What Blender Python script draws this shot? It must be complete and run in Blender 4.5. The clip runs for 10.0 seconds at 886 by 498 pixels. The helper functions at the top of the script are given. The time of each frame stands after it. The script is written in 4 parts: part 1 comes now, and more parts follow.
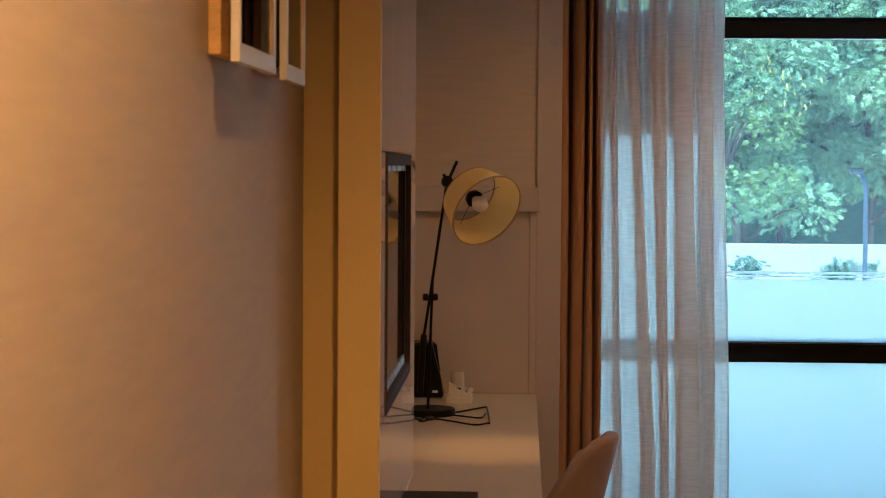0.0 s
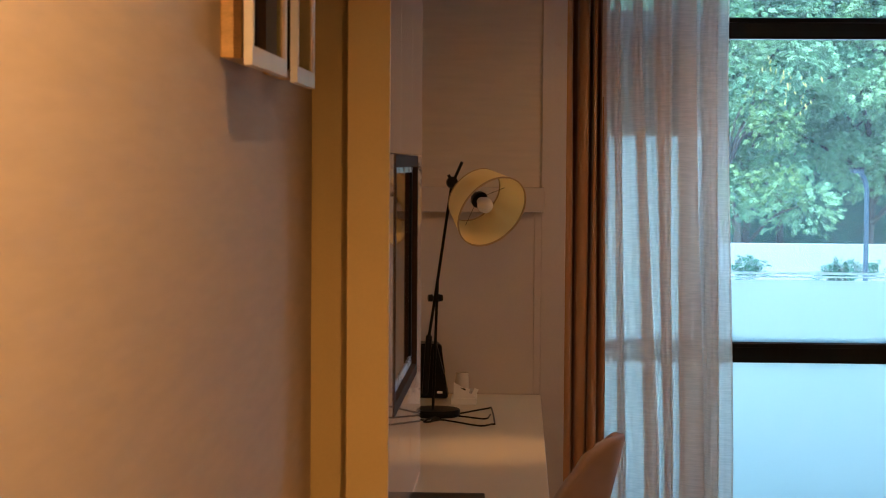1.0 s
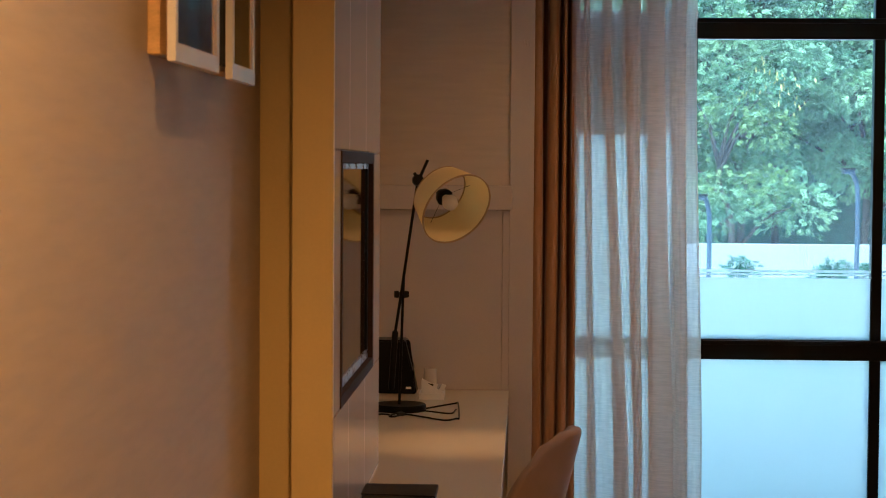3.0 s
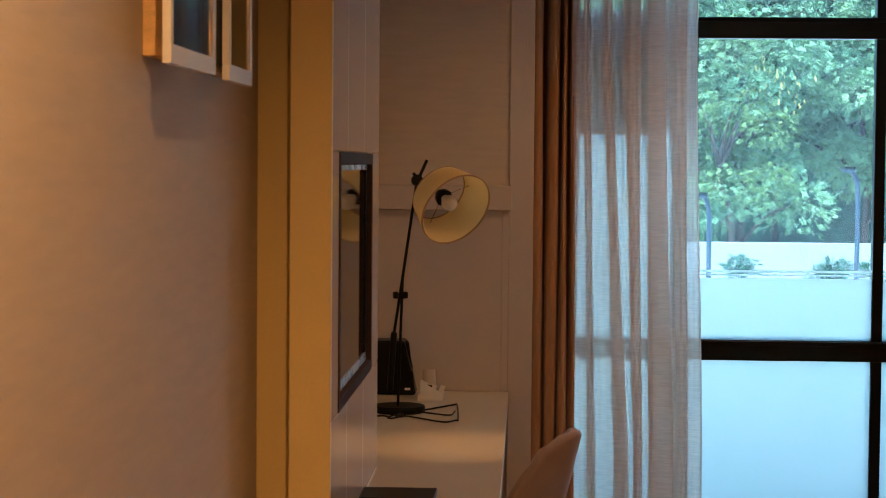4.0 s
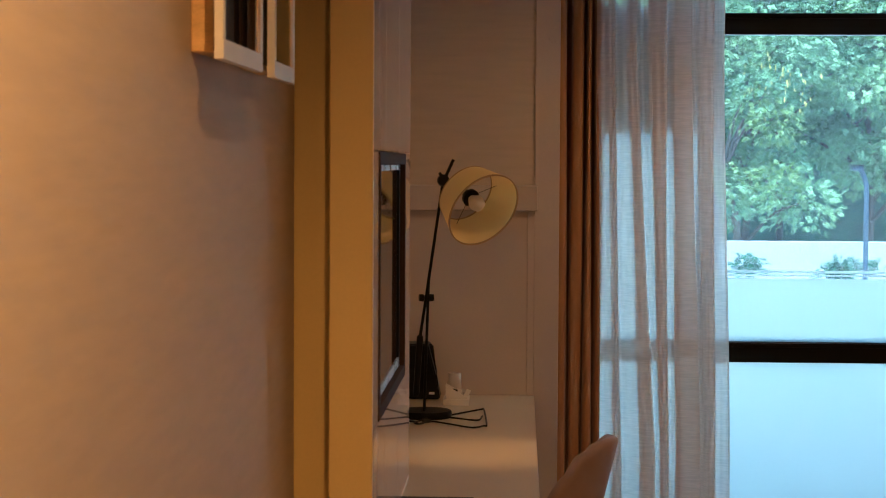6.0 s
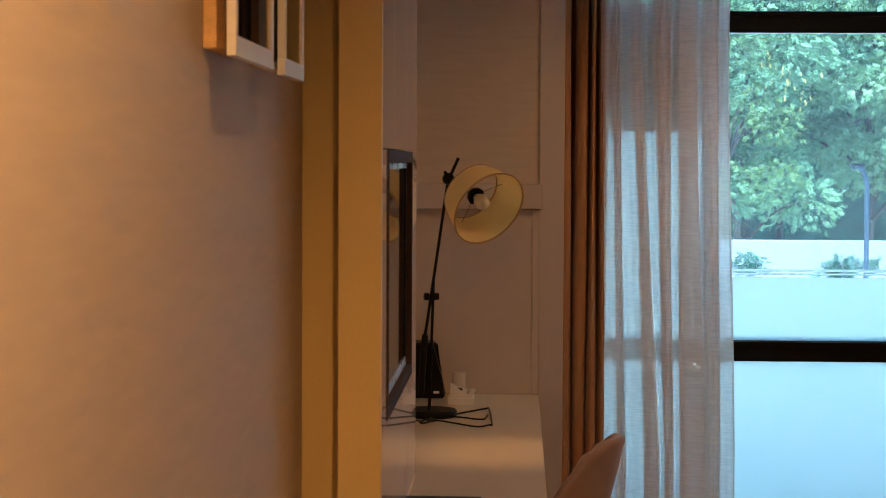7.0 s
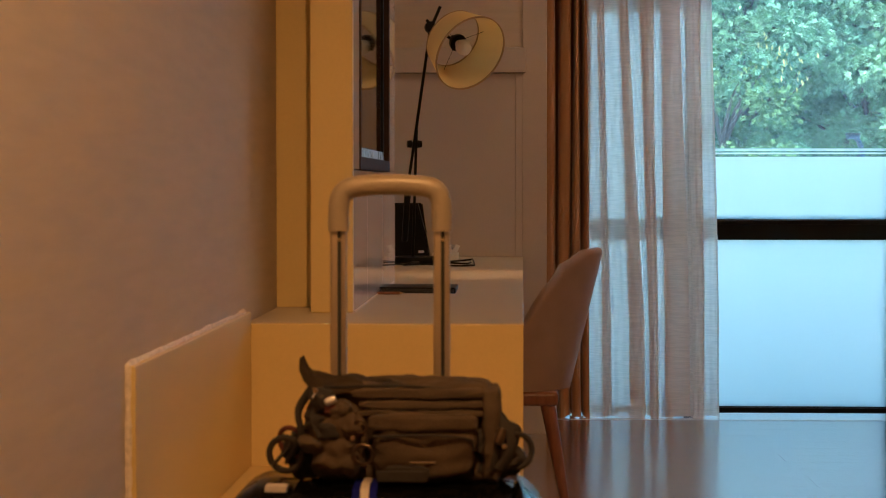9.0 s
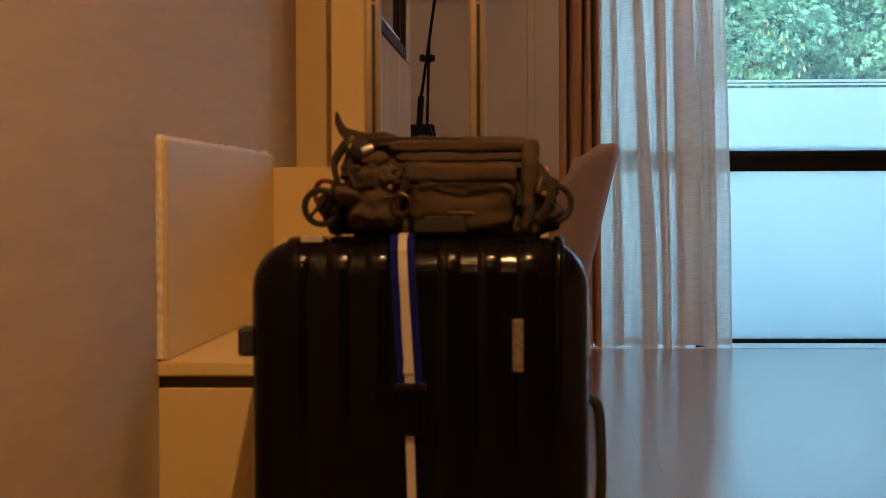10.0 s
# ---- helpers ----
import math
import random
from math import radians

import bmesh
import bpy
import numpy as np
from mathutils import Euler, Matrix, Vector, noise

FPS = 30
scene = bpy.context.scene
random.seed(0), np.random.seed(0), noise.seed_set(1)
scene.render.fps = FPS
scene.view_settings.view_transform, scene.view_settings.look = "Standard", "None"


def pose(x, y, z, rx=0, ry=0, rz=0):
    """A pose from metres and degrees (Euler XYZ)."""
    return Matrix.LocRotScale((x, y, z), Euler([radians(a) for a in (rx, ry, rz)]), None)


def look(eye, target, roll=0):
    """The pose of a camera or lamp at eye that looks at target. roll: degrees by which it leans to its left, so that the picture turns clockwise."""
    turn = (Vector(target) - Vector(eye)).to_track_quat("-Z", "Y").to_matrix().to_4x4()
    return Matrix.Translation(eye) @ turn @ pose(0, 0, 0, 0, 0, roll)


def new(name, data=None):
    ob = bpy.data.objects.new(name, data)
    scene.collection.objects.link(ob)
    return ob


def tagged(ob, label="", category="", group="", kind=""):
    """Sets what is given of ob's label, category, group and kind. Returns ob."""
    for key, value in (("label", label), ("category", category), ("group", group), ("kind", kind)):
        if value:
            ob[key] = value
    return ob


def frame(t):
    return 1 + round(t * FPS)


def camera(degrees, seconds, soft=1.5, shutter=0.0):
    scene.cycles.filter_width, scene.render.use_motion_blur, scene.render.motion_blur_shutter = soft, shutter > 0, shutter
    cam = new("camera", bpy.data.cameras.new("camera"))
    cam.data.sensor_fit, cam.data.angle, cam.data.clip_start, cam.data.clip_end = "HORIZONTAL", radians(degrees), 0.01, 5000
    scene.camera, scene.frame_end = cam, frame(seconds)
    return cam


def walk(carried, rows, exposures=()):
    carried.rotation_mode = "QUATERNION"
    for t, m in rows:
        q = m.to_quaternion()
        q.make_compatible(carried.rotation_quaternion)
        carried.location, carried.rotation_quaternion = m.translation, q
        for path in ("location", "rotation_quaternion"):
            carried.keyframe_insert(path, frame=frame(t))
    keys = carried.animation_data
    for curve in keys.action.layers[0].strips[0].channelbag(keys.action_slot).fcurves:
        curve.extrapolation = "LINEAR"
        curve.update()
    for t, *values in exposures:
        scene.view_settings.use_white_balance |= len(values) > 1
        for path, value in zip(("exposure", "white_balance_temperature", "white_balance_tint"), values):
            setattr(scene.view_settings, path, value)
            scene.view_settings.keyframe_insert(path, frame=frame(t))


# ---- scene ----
cam = camera(26.6, 10.0, soft=1.0)
cam.data.dof.use_dof, cam.data.dof.focus_distance, cam.data.dof.aperture_fstop = True, 10.5, 14.0
PATH = [
    (0, (0.437, -0.443, 1.719), (0.354, 1.554, 1.629), 0.4),
    (0.5, (0.41, -0.426, 1.722), (0.329, 1.571, 1.632), 0.3),
    (1, (0.414, -0.444, 1.726), (0.332, 1.553, 1.635), 0.4),
    (1.5, (0.444, -0.466, 1.722), (0.361, 1.531, 1.631), 0.5),
    (2, (0.488, -0.504, 1.718), (0.404, 1.492, 1.628), 0.3),
    (2.5, (0.523, -0.489, 1.718), (0.439, 1.507, 1.627), 0.5),
    (3, (0.565, -0.532, 1.712), (0.479, 1.464, 1.623), 0.4),
    (4.5, (0.56, -0.462, 1.727), (0.475, 1.534, 1.634), 0.5),
    (5, (0.539, -0.442, 1.724), (0.453, 1.554, 1.633), 0.3),
    (5.5, (0.486, -0.379, 1.726), (0.402, 1.617, 1.634), 0.3),
    (7, (0.42, -0.315, 1.722), (0.339, 1.681, 1.628), 0.3),
    (7.5, (0.452, -0.355, 1.709), (0.368, 1.642, 1.617), 0.2),
    (8, (0.47, -0.361, 1.598), (0.387, 1.635, 1.51), 0.2),
    (8.5, (0.487, -0.407, 1.366), (0.403, 1.589, 1.285), 0.4),
    (8.7, (0.491, -0.412, 1.262), (0.413, 1.584, 1.168), 0.1),
    (9, (0.505, -0.424, 1.055), (0.42, 1.573, 0.986), 0.0),
    (9.5, (0.48, -0.414, 0.84), (0.396, 1.583, 0.777), -0.1),
    (10, (0.449, -0.4, 0.689), (0.365, 1.597, 0.631), -0.2),
]
walk(cam, [(t, look(eye, target, roll)) for t, eye, target, roll in PATH], [(0.0, 2.1, 5100, 5), (10.0, 2.1, 5100, 5)])

# ---- light ----
LAMP = (1.0, 0.44, 0.12)
world = bpy.data.worlds.new("sky")
scene.world = world
world.use_nodes = True
wn, wl = world.node_tree.nodes, world.node_tree.links
sky = wn.new("ShaderNodeTexSky")
sky.sky_type, sky.sun_disc = "NISHITA", False
sky.sun_elevation, sky.sun_rotation = radians(57), radians(205)
sky.air_density, sky.dust_density = 1.0, 1.5
wl.new(sky.outputs[0], wn["Background"].inputs[0])
wn["Background"].inputs[1].default_value = 0.15
sun_lamp = bpy.data.lights.new("sun", "SUN")
sun_lamp.energy, sun_lamp.angle, sun_lamp.color = 5.0, radians(10), (1.0, 0.98, 0.94)
new("sun", sun_lamp).matrix_basis = look((-6, -5, 22), (0, 8, 0))


def ceiling_or_fill_beam(x, y, power, size=100, blend=0.45, radius=0.012):
    data = bpy.data.lights.new("ceiling_or_fill_beam", "SPOT")
    data.energy, data.spot_size, data.spot_blend, data.color = power, radians(size), blend, LAMP
    data.shadow_soft_size = radius
    new("ceiling_or_fill_beam", data).matrix_basis = look((x, y, 2.82), (x, y + 0.001, 0))


# unseen ceiling lamps, as (x, y, watts, beam in degrees, softness of its edge)
# the third, fifth and sixth are invented fill for walls and curtains
DOWNLIGHTS_AND_FILL = [(0.537, 0.70, 41, 168, 0.45), (0.29, 0.21, 4, 168, 0.45), (0.40, -1.2, 2, 165, 0.45), (0.34, 5.92, 17, 24, 1.0), (1.75, 2.4, 1.2, 165, 0.45), (1.9, 6.3, 10, 165, 0.45)]
for lamp_x, lamp_y, watts, beam, edge in DOWNLIGHTS_AND_FILL:
    ceiling_or_fill_beam(lamp_x, lamp_y, watts, beam, edge)


# ---- materials ----
def material(name, colour, rough=0.5, metal=0.0, vary=0.12, scale=8.0, fine=120.0, bump=0.02, stretch=(1, 1, 1), spec=0.5, tint=None, coat=0.0, sheen=0.0):
    """Colour, with variation at two scales, and a fine relief; coordinates are object metres."""
    m = bpy.data.materials.new(name)
    m.use_nodes = True
    n, l = m.node_tree.nodes, m.node_tree.links
    b = n["Principled BSDF"]
    b.inputs["Roughness"].default_value, b.inputs["Metallic"].default_value = rough, metal
    b.inputs["Specular IOR Level"].default_value = spec
    b.inputs["Coat Weight"].default_value = coat
    b.inputs["Coat Roughness"].default_value = max(0.06, min(0.3, rough * 1.15))
    b.inputs["Sheen Weight"].default_value = sheen
    tc, mp = n.new("ShaderNodeTexCoord"), n.new("ShaderNodeMapping")
    mp.inputs["Scale"].default_value = stretch
    l.new(tc.outputs["Object"], mp.inputs[0])
    big, small = n.new("ShaderNodeTexNoise"), n.new("ShaderNodeTexNoise")
    for t, s in ((big, scale), (small, fine)):
        t.inputs["Scale"].default_value, t.inputs["Detail"].default_value = s, 4
        l.new(mp.outputs[0], t.inputs[0])
    dark = tuple(c * (1 - vary) for c in colour[:3]) + (1,)
    light = tint or tuple(min(1, c * (1 + vary)) for c in colour[:3]) + (1,)
    add = n.new("ShaderNodeMath")
    add.operation = "MULTIPLY_ADD"
    add.inputs[1].default_value = 0.4
    l.new(small.outputs[0], add.inputs[0])
    half = n.new("ShaderNodeMath")
    half.operation = "MULTIPLY"
    half.inputs[1].default_value = 0.6
    l.new(big.outputs[0], half.inputs[0])
    l.new(half.outputs[0], add.inputs[2])
    ramp = n.new("ShaderNodeValToRGB")
    ramp.color_ramp.elements[0].position, ramp.color_ramp.elements[1].position = 0.32, 0.68
    ramp.color_ramp.elements[0].color, ramp.color_ramp.elements[1].color = dark, light
    l.new(add.outputs[0], ramp.inputs[0])
    l.new(ramp.outputs[0], b.inputs["Base Color"])
    rr = n.new("ShaderNodeMapRange")
    rr.inputs["To Min"].default_value, rr.inputs["To Max"].default_value = max(0.02, rough * 0.8), min(1, rough * 1.2)
    l.new(add.outputs[0], rr.inputs[0])
    l.new(rr.outputs[0], b.inputs["Roughness"])
    if bump:
        bp = n.new("ShaderNodeBump")
        bp.inputs["Strength"].default_value, bp.inputs["Distance"].default_value = 1.0, bump * 0.05
        l.new(add.outputs[0], bp.inputs["Height"])
        l.new(bp.outputs[0], b.inputs["Normal"])
    return m


def random_tone(m, low=0.8, high=1.15, source="object"):
    """Each object (or loose island) of this material gets its own tone."""
    n, l = m.node_tree.nodes, m.node_tree.links
    b = n["Principled BSDF"]
    was = b.inputs["Base Color"].links[0].from_socket
    info = n.new("ShaderNodeObjectInfo") if source == "object" else n.new("ShaderNodeNewGeometry")
    mr = n.new("ShaderNodeMapRange")
    mr.inputs["To Min"].default_value, mr.inputs["To Max"].default_value = low, high
    l.new(info.outputs["Random" if source == "object" else "Random Per Island"], mr.inputs[0])
    mix = n.new("ShaderNodeMix")
    mix.data_type, mix.blend_type = "RGBA", "MULTIPLY"
    mix.inputs[0].default_value = 1
    l.new(was, mix.inputs[6])
    l.new(mr.outputs[0], mix.inputs[7])
    l.new(mix.outputs[2], b.inputs["Base Color"])
    return m


def emitter(name, colour, strength):
    m = bpy.data.materials.new(name)
    m.use_nodes = True
    b = m.node_tree.nodes["Principled BSDF"]
    b.inputs["Base Color"].default_value = (0.8, 0.8, 0.8, 1)
    b.inputs["Emission Color"].default_value, b.inputs["Emission Strength"].default_value = colour, strength
    return m


def fabric_sheer(name, colour, clear, through_light):
    """Thin woven cloth: partly open, partly letting light through, with slubbed weft lines."""
    m = bpy.data.materials.new(name)
    m.use_nodes = True
    n, l = m.node_tree.nodes, m.node_tree.links
    n.remove(n["Principled BSDF"])
    out = n["Material Output"]
    tc, mp = n.new("ShaderNodeTexCoord"), n.new("ShaderNodeMapping")
    mp.inputs["Scale"].default_value = (16, 16, 170)
    l.new(tc.outputs["Object"], mp.inputs[0])
    no = n.new("ShaderNodeTexNoise")
    no.inputs["Scale"].default_value, no.inputs["Detail"].default_value = 1.0, 3
    l.new(mp.outputs[0], no.inputs[0])
    mr = n.new("ShaderNodeMapRange")
    mr.inputs["From Min"].default_value, mr.inputs["From Max"].default_value = 0.35, 0.65
    mr.inputs["To Min"].default_value, mr.inputs["To Max"].default_value = clear * 0.8, clear * 1.2
    l.new(no.outputs[0], mr.inputs[0])
    d, t, o = n.new("ShaderNodeBsdfDiffuse"), n.new("ShaderNodeBsdfTranslucent"), n.new("ShaderNodeBsdfTransparent")
    d.inputs[0].default_value = t.inputs[0].default_value = colour
    bp = n.new("ShaderNodeBump")
    bp.inputs["Distance"].default_value = 0.0012
    l.new(no.outputs[0], bp.inputs["Height"])
    l.new(bp.outputs[0], d.inputs["Normal"])
    a, b = n.new("ShaderNodeMixShader"), n.new("ShaderNodeMixShader")
    a.inputs[0].default_value = through_light
    l.new(d.outputs[0], a.inputs[1])
    l.new(t.outputs[0], a.inputs[2])
    l.new(mr.outputs[0], b.inputs[0])
    l.new(a.outputs[0], b.inputs[1])
    l.new(o.outputs[0], b.inputs[2])
    l.new(b.outputs[0], out.inputs[0])
    return m


def glass(name, colour=(0.97, 0.99, 1, 1), rough=0.0, ior=1.45, dirt=0.0):
    """A thin pane: clear, with a mirror's gloss by Fresnel, and a little dust."""
    m = bpy.data.materials.new(name)
    m.use_nodes = True
    n, l = m.node_tree.nodes, m.node_tree.links
    n.remove(n["Principled BSDF"])
    o, g, f, mx = n.new("ShaderNodeBsdfTransparent"), n.new("ShaderNodeBsdfGlossy"), n.new("ShaderNodeFresnel"), n.new("ShaderNodeMixShader")
    o.inputs[0].default_value = colour
    g.inputs["Roughness"].default_value = rough
    f.inputs[0].default_value = ior
    l.new(f.outputs[0], mx.inputs[0])
    l.new(o.outputs[0], mx.inputs[1])
    l.new(g.outputs[0], mx.inputs[2])
    last = mx.outputs[0]
    if dirt:
        tc, vo, mr = n.new("ShaderNodeTexCoord"), n.new("ShaderNodeTexVoronoi"), n.new("ShaderNodeMapRange")
        vo.inputs["Scale"].default_value = 130
        vo.inputs["Randomness"].default_value = 1.0
        mr.inputs["From Min"].default_value, mr.inputs["From Max"].default_value = 0.11, 0.05
        mr.inputs["To Min"].default_value, mr.inputs["To Max"].default_value = dirt * 0.24, dirt
        l.new(tc.outputs["Object"], vo.inputs[0])
        l.new(vo.outputs["Distance"], mr.inputs[0])
        t, m2 = n.new("ShaderNodeBsdfTranslucent"), n.new("ShaderNodeMixShader")
        t.inputs[0].default_value = (0.7, 0.8, 0.85, 1)
        l.new(mr.outputs[0], m2.inputs[0])
        l.new(last, m2.inputs[1])
        l.new(t.outputs[0], m2.inputs[2])
        last = m2.outputs[0]
    l.new(last, n["Material Output"].inputs[0])
    return m


def frosted(name):
    m = bpy.data.materials.new(name)
    m.use_nodes = True
    n, l = m.node_tree.nodes, m.node_tree.links
    n.remove(n["Principled BSDF"])
    t, g, mx = n.new("ShaderNodeBsdfTranslucent"), n.new("ShaderNodeBsdfGlossy"), n.new("ShaderNodeMixShader")
    tc, no, ramp = n.new("ShaderNodeTexCoord"), n.new("ShaderNodeTexNoise"), n.new("ShaderNodeValToRGB")
    no.inputs["Scale"].default_value = 1.7
    ramp.color_ramp.elements[0].color, ramp.color_ramp.elements[1].color = (0.91, 0.95, 0.90, 1), (0.98, 0.985, 0.94, 1)
    l.new(tc.outputs["Object"], no.inputs[0])
    l.new(no.outputs[0], ramp.inputs[0])
    l.new(ramp.outputs[0], t.inputs[0])
    g.inputs["Roughness"].default_value = 0.35
    mx.inputs[0].default_value = 0.04
    l.new(t.outputs[0], mx.inputs[1])
    l.new(g.outputs[0], mx.inputs[2])
    l.new(mx.outputs[0], n["Material Output"].inputs[0])
    return m


WALLPAPER = material("beige_wallpaper", (0.60, 0.52, 0.43, 1), 0.75, vary=0.07, scale=2.0, fine=60, bump=0.03, stretch=(3, 3, 26))
PLAIN_WALL = material("painted_wall", (0.62, 0.56, 0.48, 1), 0.8, vary=0.05, scale=1.5)
BROWN_WALL = material("brown_panel", (0.10, 0.065, 0.045, 1), 0.6, vary=0.2, scale=3, stretch=(6, 6, 1))
CEILING = material("white_ceiling_paint", (0.78, 0.75, 0.70, 1), 0.85, vary=0.04, scale=1.2)
LACQUER = material("white_lacquer", (0.70, 0.62, 0.585, 1), 0.035, vary=0.03, scale=3, bump=0.0)
CREAM = material("cream_lacquer", (0.68, 0.52, 0.19, 1), 0.45, vary=0.04, scale=3, bump=0.004)
DESKTOP = material("cream_laminate", (0.58, 0.51, 0.385, 1), 0.36, vary=0.05, scale=5, fine=200, bump=0.006)
TRIM = material("satin_white_trim", (0.58, 0.52, 0.49, 1), 0.2, vary=0.04, scale=4, bump=0.002)
BROWN_FRAME = material("dark_brown_wood", (0.055, 0.030, 0.019, 1), 0.8, vary=0.3, scale=6, stretch=(1, 1, 6), spec=0.15)
# brown that stands for shade in gap and recess; also under the boards
GROOVE = material("brown_shadow_groove", (0.10, 0.06, 0.035, 1), 0.6, vary=0.15)
BLACK_METAL = material("black_powder_coat", (0.007, 0.007, 0.0075, 1), 0.45, vary=0.2, fine=300, bump=0.01, spec=0.12)
BLACK_PLASTIC = material("black_plastic", (0.008, 0.008, 0.009, 1), 0.38, vary=0.2, fine=300, bump=0.006, spec=0.15)
SCREEN = material("dark_glass_screen", (0.006, 0.006, 0.007, 1), 0.04, vary=0.05, bump=0)
SILVER = material("silver_plastic", (0.55, 0.56, 0.58, 1), 0.28, 0.6, vary=0.05)
GOLD_WOOD = material("gilded_wood", (0.66, 0.43, 0.15, 1), 0.4, vary=0.25, scale=14, stretch=(1, 1, 3))
FRAME_WHITE = material("white_frame_paint", (0.74, 0.72, 0.68, 1), 0.45, vary=0.05)
MAT_CARD = material("mount_card", (0.60, 0.54, 0.45, 1), 0.85, vary=0.04)
PRINT = material("grey_green_print", (0.28, 0.25, 0.21, 1), 0.8, vary=0.3, scale=9, tint=(0.42, 0.37, 0.29, 1))
SHADE = fabric_sheer("cream_lampshade_cloth", (0.98, 0.84, 0.46, 1), 0.0, 0.55)
DRAPE = material("tan_drape_cloth", (0.44, 0.225, 0.095, 1), 0.75, vary=0.12, scale=20, fine=500, bump=0.03, stretch=(1, 1, 0.4), sheen=0.3)
UPHOLSTERY = material("taupe_upholstery", (0.35, 0.245, 0.205, 1), 0.75, vary=0.10, scale=15, fine=420, bump=0.02, sheen=0.25)
LEG_WOOD = material("reddish_brown_wood", (0.26, 0.10, 0.045, 1), 0.4, vary=0.25, scale=10, stretch=(6, 6, 1))
FLOOR_WOOD = random_tone(material("dark_laminate_board", (0.20, 0.115, 0.08, 1), 0.19, vary=0.25, scale=3, fine=30, bump=0.003, coat=0.8, spec=0.6, stretch=(1, 8, 1)), 0.94, 1.06)
SILL_STONE = material("pale_stone_threshold", (0.78, 0.77, 0.75, 1), 0.06, vary=0.08, scale=12, bump=0.0, coat=1.0)
ALU_BLACK = material("black_aluminium", (0.004, 0.005, 0.0055, 1), 0.4, 0.0, vary=0.15, spec=0.2)
CASE_BLACK = material("gloss_black_polycarbonate", (0.002, 0.002, 0.0022, 1), 0.14, vary=0.2, scale=10, fine=260, bump=0.0, spec=0.2)
CASE_TRIM = material("matt_black_rubber", (0.02, 0.02, 0.02, 1), 0.6, vary=0.15)
STRAP_BLUE = material("blue_webbing", (0.006, 0.009, 0.17, 1), 0.8, vary=0.15, fine=700, bump=0.05, spec=0.1)
STRAP_WHITE = material("white_webbing", (0.50, 0.46, 0.41, 1), 0.75, vary=0.1, fine=700, bump=0.05)
CHAMPAGNE = material("champagne_aluminium", (0.50, 0.40, 0.26, 1), 0.3, 0.7, vary=0.08, stretch=(1, 1, 0.2))
HANDLE_GRIP = material("bronze_plastic_grip", (0.33, 0.27, 0.18, 1), 0.42, 0.1, vary=0.08)
BAG_CLOTH = material("olive_brown_canvas", (0.060, 0.039, 0.019, 1), 0.85, vary=0.4, scale=14, fine=380, bump=0.06)
BAG_DARK = material("dark_webbing", (0.018, 0.014, 0.011, 1), 0.75, vary=0.25, fine=500, bump=0.05)
BRASS = material("antique_brass", (0.40, 0.29, 0.15, 1), 0.35, 0.9, vary=0.15)
WHITE_PLASTIC = material("white_plastic", (0.84, 0.82, 0.78, 1), 0.3, vary=0.04)
FROSTED = frosted("frosted_film")
PANE = glass("window_glass", (0.84, 0.95, 0.965, 1), dirt=0.18)
CLEAR = glass("clear_glass", (0.9, 0.92, 0.92, 1), ior=1.25)
SHEER = fabric_sheer("sheer_linen", (0.93, 0.83, 0.76, 1), 0.27, 0.57)
BLIND_CLOTH = fabric_sheer("grey_blind_cloth", (0.05, 0.048, 0.047, 1), 0.05, 0.3)
LEAF = random_tone(material("leaf", (0.11, 0.225, 0.15, 1), 0.85, vary=0.3, scale=1.2, spec=0.03, tint=(0.26, 0.36, 0.17, 1)), 0.65, 1.35, "island")
LEAF_PALE = random_tone(material("pale_leaf", (0.14, 0.20, 0.075, 1), 0.85, vary=0.25, scale=3, spec=0.04), 0.6, 1.4, "island")
SHRUB_LEAF = random_tone(material("dark_shrub_leaf", (0.03, 0.075, 0.045, 1), 0.8, vary=0.3, scale=3, spec=0.05), 0.6, 1.4, "island")
POD = random_tone(material("yellow_seed_pod", (0.42, 0.36, 0.10, 1), 0.6, vary=0.2), 0.7, 1.2, "island")
BARK = material("grey_brown_bark", (0.07, 0.055, 0.045, 1), 0.85, vary=0.3, scale=5, stretch=(3, 3, 1), bump=0.1)
RENDERED = material("white_rendered_wall", (0.20, 0.215, 0.22, 1), 0.85, vary=0.08, scale=1.2)
HEDGE = material("dark_hedge", (0.03, 0.065, 0.04, 1), 0.8, vary=0.6, scale=2.5, fine=14, bump=0.5)
GROUND_M = material("pale_paving", (0.60, 0.61, 0.58, 1), 0.85, vary=0.15, scale=0.8, fine=12)
POST_M = material("grey_painted_steel", (0.025, 0.04, 0.06, 1), 0.45, 0.2, vary=0.1)


# ---- building helpers ----
def thing(name, at, label, category, group=""):
    ob = new(name)
    ob.location = at
    ob.empty_display_size = 0.05
    return tagged(ob, label, category, group)


def world_at(ob):
    p = Vector((0, 0, 0))
    while ob is not None:
        p = p + Vector(ob.location)
        ob = ob.parent
    return p


def finish(name, bm, mat, smooth=False, offset=None):
    if offset is not None:
        bmesh.ops.translate(bm, verts=bm.verts, vec=-offset)
    me = bpy.data.meshes.new(name)
    bmesh.ops.recalc_face_normals(bm, faces=bm.faces)
    bm.to_mesh(me)
    bm.free()
    for m in (mat if isinstance(mat, (list, tuple)) else [mat]):
        me.materials.append(m)
    if smooth:
        for p in me.polygons:
            p.use_smooth = True
        me.set_sharp_from_angle(angle=radians(42))
    return new(name, me)


def part(name, bm, mat, parent, label="", smooth=False):
    """A bmesh in world metres becomes one mesh under a thing or a part."""
    ob = finish(name, bm, mat, smooth, world_at(parent))
    ob.parent = parent
    return tagged(ob, label)


